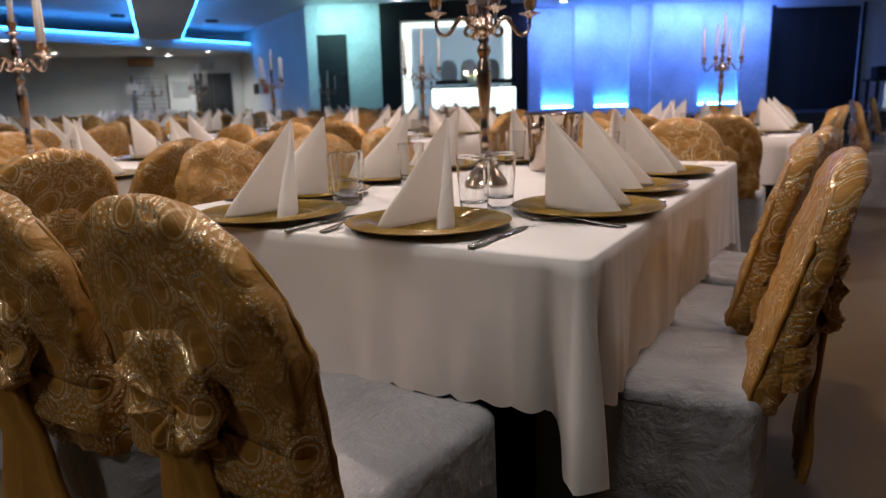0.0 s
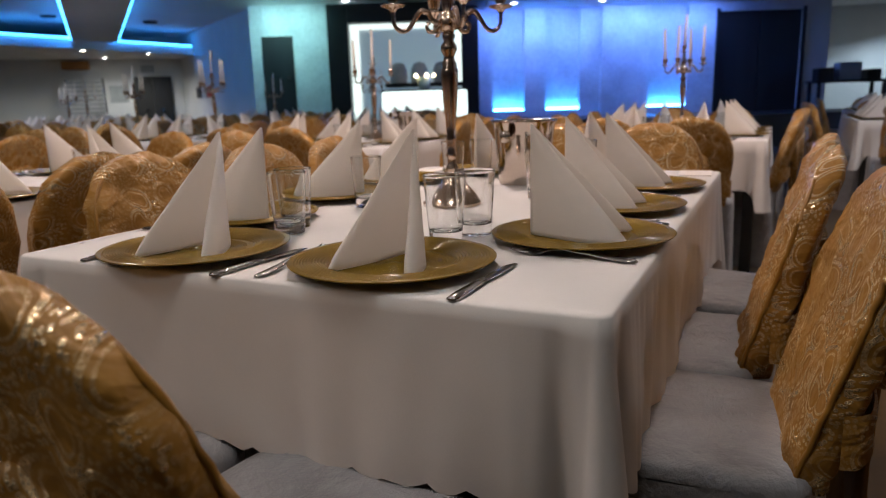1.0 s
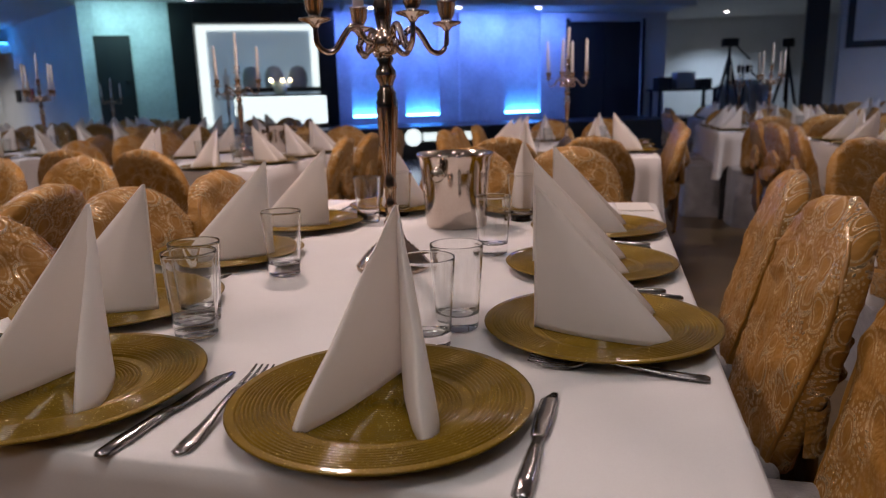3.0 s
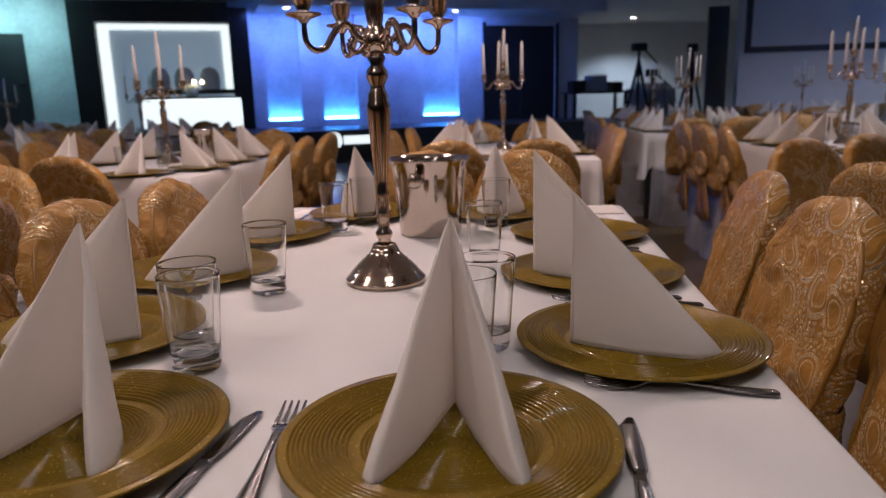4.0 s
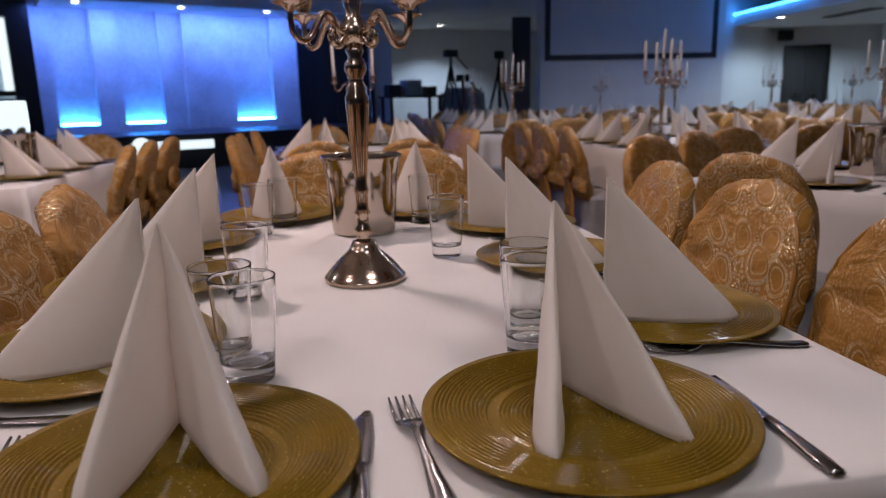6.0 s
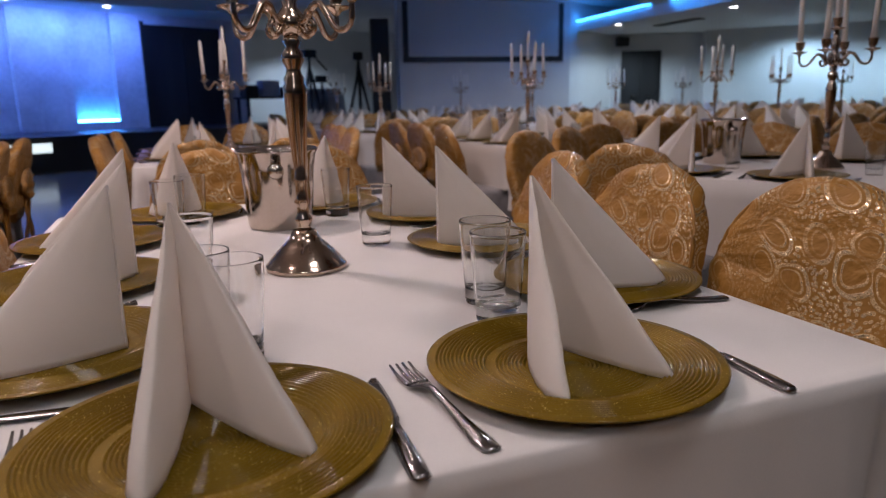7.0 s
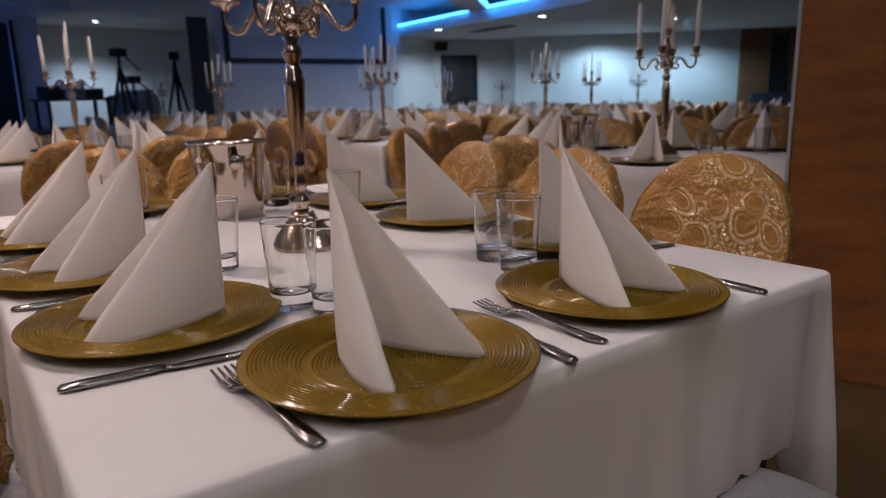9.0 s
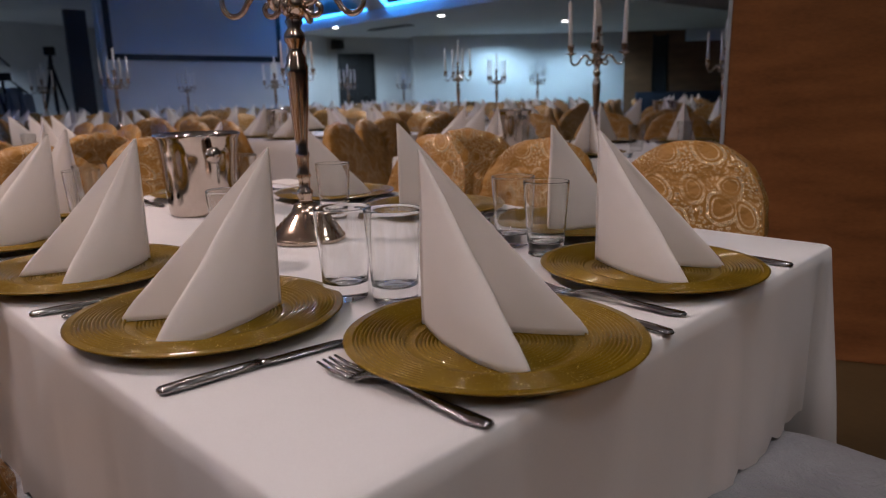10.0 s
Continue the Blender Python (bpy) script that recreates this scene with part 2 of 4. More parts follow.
def part(name, bm, material, parent, label="", smooth=True):
    """One mesh object under a thing or a part; bm may be a bmesh or a ready mesh."""
    me = bm if isinstance(bm, bpy.types.Mesh) else finish(name, bm, material, smooth)
    ob = new(name, me)
    ob.parent = parent
    return tagged(ob, label)


def empty(name, label, category, group="", m=None):
    ob = new(name)
    ob.empty_display_size = 0.05
    if m is not None:
        ob.matrix_world = m
    return tagged(ob, label, category, group)


def thing(name, bm, material, label, category, group="", kind="", m=None, smooth=True):
    ob = new(name, finish(name, bm, material, smooth))
    if m is not None:
        ob.matrix_world = m
    return tagged(ob, label, category, group, kind)


def box(x0, x1, y0, y1, z0, z1, bevel=0.0, bm=None, m=None):
    bm = bm or bmesh.new()
    r = bmesh.ops.create_cube(bm, size=1)
    vs = r["verts"]
    for v in vs:
        v.co = Vector(((x0 + x1) / 2 + v.co.x * (x1 - x0), (y0 + y1) / 2 + v.co.y * (y1 - y0), (z0 + z1) / 2 + v.co.z * (z1 - z0)))
        if m is not None:
            v.co = m @ v.co
    if bevel:
        es = {e for v in vs for e in v.link_edges}
        bmesh.ops.bevel(bm, geom=list(es), offset=bevel, segments=2, affect="EDGES", profile=0.7)
    return bm


def lathe(profile, n=32, bm=None, at=(0, 0, 0)):
    """A body turned about z from (radius, height) pairs; closed where the radius is 0."""
    bm = bm or bmesh.new()
    o = Vector(at)
    rings = []
    for r, z in profile:
        if r < 1e-6:
            rings.append([bm.verts.new(o + Vector((0, 0, z)))])
        else:
            rings.append([bm.verts.new(o + Vector((r * math.cos(2 * math.pi * i / n), r * math.sin(2 * math.pi * i / n), z))) for i in range(n)])
    for a, b_ in zip(rings, rings[1:]):
        for i in range(n):
            j = (i + 1) % n
            if len(a) == 1 and len(b_) > 1:
                bm.faces.new((a[0], b_[i], b_[j]))
            elif len(b_) == 1 and len(a) > 1:
                bm.faces.new((a[i], a[j], b_[0]))
            elif len(a) > 1:
                bm.faces.new((a[i], a[j], b_[j], b_[i]))
    return bm


def tube(points, radii, n=8, bm=None):
    bm = bm or bmesh.new()
    pts = [Vector(p) for p in points]
    rings = []
    for i, p in enumerate(pts):
        t = (pts[min(i + 1, len(pts) - 1)] - pts[max(i - 1, 0)]).normalized()
        side = t.cross(Vector((0.13, 0.27, 0.95)) if abs(t.z) < 0.9 else Vector((1, 0.1, 0))).normalized()
        up = side.cross(t)
        r = radii[i] if isinstance(radii, (list, tuple)) else radii
        rings.append([bm.verts.new(p + (side * math.cos(2 * math.pi * k / n) + up * math.sin(2 * math.pi * k / n)) * r) for k in range(n)])
    for a, b_ in zip(rings, rings[1:]):
        for k in range(n):
            bm.faces.new((a[k], a[(k + 1) % n], b_[(k + 1) % n], b_[k]))
    bm.faces.new(rings[0][::-1])
    bm.faces.new(rings[-1])
    return bm


def smooth_curve(pts, steps=6):
    """Points on a smooth curve through pts."""
    p = [Vector(q) for q in pts]
    p = [2 * p[0] - p[1], *p, 2 * p[-1] - p[-2]]
    out = []
    for i in range(1, len(p) - 2):
        for k in range(steps):
            t = k / steps
            out.append(0.5 * ((2 * p[i]) + (p[i + 1] - p[i - 1]) * t + (2 * p[i - 1] - 5 * p[i] + 4 * p[i + 1] - p[i + 2]) * t * t + (3 * p[i] - p[i - 1] - 3 * p[i + 1] + p[i + 2]) * t ** 3))
    return out + [p[-2]]


def slab(name, a, b_, z0, z1, thick, material, parent=None, kind="structure", label="", category="wall"):
    """An upright wall from plan point a to b_."""
    a, b_ = Vector((a[0], a[1], 0)), Vector((b_[0], b_[1], 0))
    d = b_ - a
    m = Matrix.Translation(a) @ Matrix.Rotation(math.atan2(d.y, d.x), 4, "Z")
    bm = box(0, d.length, 0, thick, z0, z1)
    if parent:
        ob = part(name, bm, material, parent, label, smooth=False)
        ob.matrix_world = m
        return ob
    return thing(name, bm, material, label, category, kind=kind, m=m, smooth=False)


# ---- the hall ----
thing("floor", box(-34, 30, -12, 40, -0.2, 0.0), M["floor"], "worn brown vinyl hall floor with a soft gloss", "floor", kind="structure", smooth=False)
thing("dance_floor", box(-4.2, 0.0, 6.2, 15.0, 0.0, 0.006, m=Matrix.Identity(4)), M["dance"], "polished grey dance floor before the stage", "dance floor", kind="structure", smooth=False)
thing("ceiling", box(-34, 30, -12, 40, CEIL, CEIL + 0.2), M["ceiling"], "white painted hall ceiling", "ceiling", kind="structure", smooth=False)
slab("wall_south", (-34, -12), (30, -12), 0, CEIL, -0.2, M["wall"], label="plain white hall wall behind the tables")
slab("wall_west", (-34, 40), (-34, -12), 0, CEIL, -0.2, M["wall"], label="plain white hall wall")

def downlight(x, y, z):
    d = empty("downlight", "small round recessed ceiling downlight, lit", "lamp", "ceiling downlights")
    d.matrix_world = Matrix.Translation((x, y, z))
    part("rim", lathe([(0.06, 0), (0.085, -0.006), (0.09, 0.0), (0.085, 0.004)], 20), M["ceiling"], d)
    part("lens", lathe([(0, -0.003), (0.062, -0.003), (0.062, 0.003), (0, 0.003)], 20), M["down"], d)



# stage: platform, back wall with three lit niches, black doorway
SM = Matrix.Translation((SX, SY, 0)) @ Matrix.Rotation(radians(25), 4, "Z")
STAGE_Z = 0.6
stage = empty("stage", "low black stage platform with a glossy top", "stage")
tagged(stage, kind="structure")
p = part("platform", box(-3.2, 9.72, -2.4, 0.0, 0, STAGE_Z - 0.03), M["black"], stage, smooth=False)
p.matrix_world = SM
p = part("stage_top", box(-3.22, 9.72, -2.42, 0.0, STAGE_Z - 0.03, STAGE_Z, 0.008), M["black"], stage, smooth=False)
p.matrix_world = SM
NICHES = [(2.10, 2.80), (3.27, 4.02), (5.53, 6.37)]
wall = empty("wall_stage", "marbled grey-white stage wall with three blue lit niches", "wall")
tagged(wall, kind="structure")
NZ0, NZ1 = 0.76, CEIL - 0.05
edges = [-3.2]
for a, b_ in NICHES:
    edges += [a, b_]
edges += [7.05]
for i in range(0, len(edges), 2):
    part("wall_panel", box(edges[i], edges[i + 1], 0, 0.3, 0, CEIL), M["marbled"], wall, smooth=False).matrix_world = SM
for a, b_ in NICHES:
    part("niche_base", box(a, b_, 0, 0.3, 0, NZ0), M["marbled"], wall, smooth=False).matrix_world = SM
    part("niche_top", box(a, b_, 0, 0.3, NZ1, CEIL), M["marbled"], wall, smooth=False).matrix_world = SM
    part("niche_back", box(a, b_, 0.16, 0.3, NZ0, NZ1), M["marbled"], wall, smooth=False).matrix_world = SM
    part("niche_light", box(a + 0.02, b_ - 0.02, 0.02, 0.06, NZ0 + 0.002, NZ0 + 0.04), M["niche_led"], wall, "glowing blue light strip", smooth=False).matrix_world = SM
part("over_door", box(7.05, 8.83, 0, 0.3, 2.74, CEIL), M["marbled"], wall, smooth=False).matrix_world = SM
part("wall_panel", box(8.83, 9.43, 0, 0.3, 0, CEIL), M["wall"], wall, smooth=False).matrix_world = SM
part("pilaster", box(4.46, 4.87, -0.14, 0, STAGE_Z, CEIL, 0.01), M["marbled"], wall, smooth=False).matrix_world = SM
d = empty("door_1", "black double door at the back of the stage", "door")
tagged(d, kind="structure")
for a, b_ in ((7.05, 7.935), (7.945, 8.83)):
    part("leaf", box(a, b_, 0.06, 0.12, STAGE_Z, 2.74, 0.006), M["door"], d, smooth=False).matrix_world = SM
part("door_frame", box(6.97, 7.05, -0.03, 0.02, STAGE_Z, 2.80), M["black"], d, smooth=False).matrix_world = SM
part("door_frame", box(8.83, 8.90, -0.03, 0.02, STAGE_Z, 2.80), M["black"], d, smooth=False).matrix_world = SM
d = empty("door_2", "dark flush door on the stage wall", "door")
tagged(d, kind="structure")
part("leaf", box(-2.95, -2.27, -0.05, -0.003, STAGE_Z, 2.50, 0.006), M["door"], d, smooth=False).matrix_world = SM
part("door_handle", box(-2.40, -2.34, -0.10, -0.05, 1.6, 1.63, 0.004), M["steel"], d, smooth=False).matrix_world = SM

# the lit bar set on the stage
bar = empty("bar_alcove", "black framed bar alcove with a white backlit panel", "bar")
for bx in ((-1.42, -0.98, 0.62, 3.07), (1.42, 1.78, 0.62, 2.97), (-0.98, 1.42, 2.68, 3.07)):
    part("frame_board", box(bx[0], bx[1], -0.5, -0.05, bx[2], bx[3], 0.01), M["black"], bar, smooth=False).matrix_world = SM
part("back_panel", box(-0.98, 1.42, -0.12, -0.06, 0.62, 2.68), M["backlit"], bar, "pale backlit white panel", smooth=False).matrix_world = SM
for bx in ((-0.98, -0.80, 0.62, 2.68), (1.28, 1.42, 1.35, 2.68), (-0.80, 1.28, 2.58, 2.68)):
    part("light_edge", box(bx[0], bx[1], -0.16, -0.121, bx[2], bx[3]), M["panel_glow"], bar, "bright white light strip", smooth=False).matrix_world = SM
part("shelf", box(-0.24, 1.42, -0.45, -0.16, 1.33, 1.42, 0.005), M["black"], bar, smooth=False).matrix_world = SM
for sx in (0.05, 0.5, 0.98):
    bm = lathe([(0, 0.0), (0.17, 0), (0.19, 0.14), (0.18, 0.28), (0.12, 0.40), (0, 0.44)], 16)
    thing("round_backed_chair", bm, M["grey"], "grey round-backed chair beside the bar shelf", "chair", "chairs at the bar", m=SM @ Matrix.Translation((sx, -0.32, 1.42)) @ Matrix.Diagonal((1, 0.35, 1, 1)))
ct = empty("bar_counter", "white glowing bar counter with rounded corners", "counter")
part("front", box(-0.25, 1.50, -1.25, -1.19, 0.70, 1.23, 0.04), M["panel_glow"], ct, smooth=False).matrix_world = SM
part("body", box(-0.27, 1.52, -1.18, -0.75, 0.60, 1.27, 0.02), M["black"], ct, smooth=False).matrix_world = SM
vs = empty("candle_vase", "glass vase with small lit candles on the counter", "vase")
vs.matrix_world = SM @ Matrix.Translation((0.62, -1.0, 1.27))
part("vase", lathe([(0, 0), (0.10, 0), (0.12, 0.1), (0.16, 0.24), (0.15, 0.24), (0.11, 0.1), (0.09, 0.02), (0, 0.02)], 20), M["vase"], vs)
for i in range(5):
    a = i * 2 * math.pi / 5
    part("candle_bulb", lathe([(0, 0), (0.03, 0.01), (0.03, 0.05), (0, 0.07)], 8, at=(0.2 * math.cos(a), 0.2 * math.sin(a), 0.24)), M["flame"], vs)
thing("stage_soffit", box(1.95, 9.4, -1.3, -0.003, 2.92, CEIL - 0.002), M["ceiling"], "white lowered ceiling over the stage wall", "soffit", kind="structure", m=SM, smooth=False)
for a in (2.5, 4.3, 6.0):
    q = st(a, 0.9, 2.92)
    downlight(q.x, q.y, 2.922)
# glowing sign on the stage front: drawn as a plain disc and bar
sg = empty("stage_sign", "white glowing disc and bar sign on the stage front", "sign")
sg.matrix_world = SM @ Matrix.Translation((3.02, -2.43, 0.41))
bm = lathe([(0, 0), (0.16, 0), (0.16, 0.02), (0, 0.02)], 24)
bmesh.ops.rotate(bm, verts=bm.verts, matrix=Matrix.Rotation(radians(90), 3, "X"))
part("disc", bm, M["panel_glow"], sg, smooth=False)
part("bar", box(0.19, 1.22, -0.02, 0, -0.07, 0.08, 0.005), M["panel_glow"], sg, smooth=False)

# left side of the hall: white walls, door, soffit, coffers
def view0(px, depth):
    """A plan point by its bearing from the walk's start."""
    k = (px - 784) / 1300
    return depth * (-0.489 + 0.872 * k), depth * (0.872 + 0.489 * k)


A, B, C = view0(-420, 19.5), view0(405, 22.5), view0(535, 16.5)
slab("wall_northwest", A, B, 0, CEIL, 0.3, M["wall"], label="white painted hall wall with a black door")
slab("wall_stage_return", B, C, 0, CEIL, 0.3, M["wall"], label="white painted wall beside the stage")
slab("wall_stage_side", C, tuple(st(-3.2))[:2], 0, CEIL, 0.3, M["marbled"], label="marbled wall at the stage's end")
dirw = (Vector((*B, 0)) - Vector((*A, 0))).normalized()
WM = Matrix.Translation((B[0], B[1], 0)) @ Matrix.Rotation(math.atan2(dirw.y, dirw.x), 4, "Z")


def wall_door(name, m, x0, x1, top, label):
    d = empty(name, label, "door")
    tagged(d, kind="structure")
    mid = (x0 + x1) / 2
    for a, b_ in ((x0, mid - 0.004), (mid + 0.004, x1)):
        leaf = part("leaf", box(a, b_, -0.06, -0.003, 0, top, 0.006), M["door"], d, smooth=False)
        leaf.matrix_world = m
        h = part("door_handle", box((a + b_) / 2 - 0.05, (a + b_) / 2 + 0.05, -0.12, -0.06, 1.0, 1.03, 0.006), M["steel"], leaf, "steel handle", smooth=False)
        h.matrix_world = m
    for a, b_, z0, z1 in ((x0 - 0.09, x0, 0, top + 0.09), (x1, x1 + 0.09, 0, top + 0.09), (x0, x1, top, top + 0.09)):
        part("door_frame", box(a, b_, -0.08, -0.003, z0, z1, 0.004), M["black"], d, smooth=False).matrix_world = m


wall_door("door_3", WM, -1.33, -0.43, 1.90, "black double door in the white hall wall")
thing("wall_box", box(-1.16, -0.80, -0.16, -0.003, 2.12, 2.32, 0.01), M["grey"], "small grey loudspeaker on the wall over the door", "loudspeaker", m=WM, smooth=False)
thing("wall_notice", box(-2.1, -1.6, -0.02, -0.003, 1.25, 1.75), M["grey"], "grey notice board on the white wall", "notice", m=WM, smooth=False)
thing("wall_sign", box(-3.25, -2.55, -0.32, -0.003, 2.22, 2.44, 0.01), M["amber"], "plain amber-brown box sign fixed to the white wall", "sign", m=WM, smooth=False)
rk = empty("wall_rack", "tall slatted metal rack standing at the wall", "rack")
rk.matrix_world = WM @ Matrix.Translation((-2.70, -0.35, 0))
for x in (-0.5, 0.5):
    part("post", box(x - 0.03, x + 0.03, -0.03, 0.03, 0, 1.95), M["steel"], rk, smooth=False)
for i in range(14):
    part("slat", box(-0.47, 0.47, -0.025, 0.025, 0.2 + 0.125 * i, 0.235 + 0.125 * i), M["grey"], rk, smooth=False)
dirr = (Vector((*C, 0)) - Vector((*B, 0))).normalized()
RM = Matrix.Translation((B[0], B[1], 0)) @ Matrix.Rotation(math.atan2(dirr.y, dirr.x), 4, "Z")
for i, mt in enumerate(("black", "grey", "red")):
    thing("wall_picture", box(1.6 + 0.55 * i, 2.0 + 0.55 * i, -0.04, -0.003, 1.3, 1.6, 0.004), M[mt], "small framed print on the white wall", "picture", "prints on the wall", m=RM, smooth=False)


def soffit(name, a, b_, depth, z0, label):
    """A lowered ceiling strip with a blue light strip on its upper edge."""
    a, b_ = Vector((*a, 0)), Vector((*b_, 0))
    dv = b_ - a
    m = Matrix.Translation(a) @ Matrix.Rotation(math.atan2(dv.y, dv.x), 4, "Z")
    s = empty(name, label, "soffit")
    tagged(s, kind="structure")
    part("soffit_box", box(0, dv.length, 0, depth, z0, z0 + 0.20, 0.006), M["ceiling"], s, smooth=False).matrix_world = m
    return m, dv.length, s


def strip(m, x0, x1, y0, y1, z, name="led_strip"):
    thing(name, box(x0, x1, y0, y1, z, z + 0.04), M["led"], "thin glowing blue light strip along the ceiling edge", "light strip", "blue ceiling strips", m=m, smooth=False)


SO = 2.51


def beam_of(x, y, turn, width, length):
    """A ceiling beam that runs from the soffit's edge into the hall, with a blue strip along each side."""
    m = pose(x, y, 0, 0, 0, turn)
    thing("ceiling_beam", box(0.08, length, -width / 2, width / 2, SO + 0.18, CEIL - 0.003), M["ceiling"], "white ceiling beam between the raised fields", "beam", kind="structure", m=m, smooth=False)
    for y0 in (-width / 2 - 0.045, width / 2 + 0.005):
        strip(m, 0.15, length, y0, y0 + 0.04, SO + 0.22)


m, ln, s = soffit("soffit_1", (-15.95, 6.5), (-15.3, 16.2), 9, SO, "white lowered ceiling strip over the hall's edge")
strip(m, 0, 5.35, -0.05, -0.004, SO + 0.22)
strip(m, 6.45, 9.0, -0.05, -0.004, SO + 0.22)
beam_of(-15.45, 12.45, -38, 1.0, 8.5)
for x, y in ((-16.1, 8.9), (-18.9, 11.7), (-15.95, 12.45), (-17.7, 14.5), (-15.75, 14.3)):
    downlight(x, y, SO - 0.002)
for px, dep in ((190, 17.0), (360, 18.5)):
    x, y = view0(px, dep)
    sp = empty("ceiling_speaker", "round dark ceiling loudspeaker", "loudspeaker", "ceiling loudspeakers")
    sp.matrix_world = Matrix.Translation((x, y, CEIL))
    part("grille", lathe([(0, -0.05), (0.15, -0.05), (0.17, -0.02), (0.17, 0)], 20), M["tripod"], sp)

# right side: screen wall, door, soffit
def view7(px, depth):
    """A plan point by its bearing from the walk's later part."""
    k = (px - 784) / 1300
    return -1.096 + depth * (0.368 + 0.930 * k), 0.497 + depth * (0.930 - 0.368 * k)


D, E, F, G, H, I = view7(700, 15.4), view7(1010, 16.6), view7(1085, 17.8), view7(1250, 17.8), view7(1256, 17.2), view7(1760, 15.0)
slab("wall_screen", D, E, 0, CEIL, 0.3, M["wall"], label="white wall that carries the projection screen")
slab("wall_return", E, F, 0, CEIL, 0.3, M["wall"], label="white painted wall")
slab("wall_northeast", F, G, 0, CEIL, 0.3, M["wall"], label="white painted wall with a black door")
slab("wall_offset", G, H, 0, CEIL, 0.3, M["wall"], label="white painted wall edge")
slab("wall_east", H, I, 0, CEIL, 0.3, M["wall"], label="white painted wall at the hall's end")
J = view7(2100, 13.5)
slab("wall_alcove", I, J, 0, CEIL, 0.3, M["dark_veneer"], label="dark brown veneered wall of the side alcove")
slab("wall_far_east", J, (30, -12), 0, CEIL, 0.3, M["wall"], label="plain white hall wall")
dv = Vector((*E, 0)) - Vector((*D, 0))
EM = Matrix.Translation((*D, 0)) @ Matrix.Rotation(math.atan2(dv.y, dv.x), 4, "Z")
L = dv.length
sc = empty("projection_screen", "large white projection screen with a black border", "screen")
part("cloth", box(0.21, L - 0.30, -0.03, -0.004, 1.96, 3.12), M["screen"], sc, smooth=False).matrix_world = EM
for bx in ((0.09, 0.21, 1.84, 3.12), (L - 0.30, L - 0.18, 1.84, 3.12), (0.21, L - 0.30, 1.84, 1.96)):
    part("border", box(bx[0], bx[1], -0.035, -0.004, bx[2], bx[3]), M["black"], sc, smooth=False).matrix_world = EM
dv = Vector((*G, 0)) - Vector((*F, 0))
FM = Matrix.Translation((*F, 0)) @ Matrix.Rotation(math.atan2(dv.y, dv.x), 4, "Z")
wall_door("door_4", FM, 0.35, 1.14, 2.02, "black double door in the white end wall")
thing("wall_box", box(0.1, 0.4, -0.2, -0.003, 2.22, 2.44, 0.01), M["tripod"], "small dark loudspeaker on the wall over the door", "loudspeaker", m=FM, smooth=False)
thing("wall_notice", box(-1.0, -0.55, -0.02, -0.003, 1.45, 1.8), M["grey"], "grey notice board on the white wall", "notice", m=FM, smooth=False)
m, ln, s = soffit("soffit_2", (8.05, 15.75), (7.35, 7.0), 9, SO, "white lowered ceiling strip over the far tables")
strip(m, 0.2, 3.75, -0.05, -0.004, SO + 0.22)
strip(m, 4.35, 6.2, -0.05, -0.004, SO + 0.22)
beam_of(7.55, 11.55, -137, 0.5, 5.0)
thing("air_vent", box(2.3, 3.7, 1.0, 1.25, SO - 0.02, SO - 0.001, 0.004), M["tripod"], "long dark air vent in the lowered ceiling", "vent", m=m, smooth=False)
for x, y in ((7.95, 13.35), (8.25, 10.4), (11.2, 9.6)):
    downlight(x, y, SO - 0.002)
# back-stage recess between stage and screen wall
K0, K1 = tuple(st(9.43))[:2], view7(690, 21.5)
slab("wall_recess_back", (K0[0] - 0.6, 21.8), (K1[0] + 1.5, 22.6), 0, CEIL, 0.3, M["wall"], label="white wall at the back of the equipment recess")
slab("wall_recess_side", (K1[0] + 1.5, 22.6), tuple(Vector(D).lerp(Vector((K1[0] + 1.5, 22.6)), 0.05)), 0, CEIL, 0.3, M["wall"], label="white side wall of the equipment recess")
slab("wall_recess_west", K0, (K0[0] - 0.6, 21.8), 0, CEIL, 0.3, M["wall"], label="white side wall behind the stage")
downlight(2.4, 20.6, CEIL - 0.002)


def tripod_stand(x, y, h, turn):
    t = empty("tripod_stand", "black tripod stand with a folded head", "tripod", "tripods in the recess")
    t.matrix_world = pose(x, y, 0, 0, 0, turn)
    part("column", tube([(0, 0, h * 0.45), (0, 0, h)], 0.03), M["tripod"], t)
    part("head", box(-0.14, 0.14, -0.1, 0.1, h, h + 0.16, 0.02), M["tripod"], t)
    part("pan_bar", tube([(0.05, 0, h + 0.1), (0.5, 0.1, h - 0.25)], 0.018), M["tripod"], t)
    for i in range(3):
        a = i * 2.094
        part("leg", tube([(0, 0, h * 0.9), (0.45 * math.cos(a), 0.45 * math.sin(a), 0)], [0.035, 0.02]), M["tripod"], t)


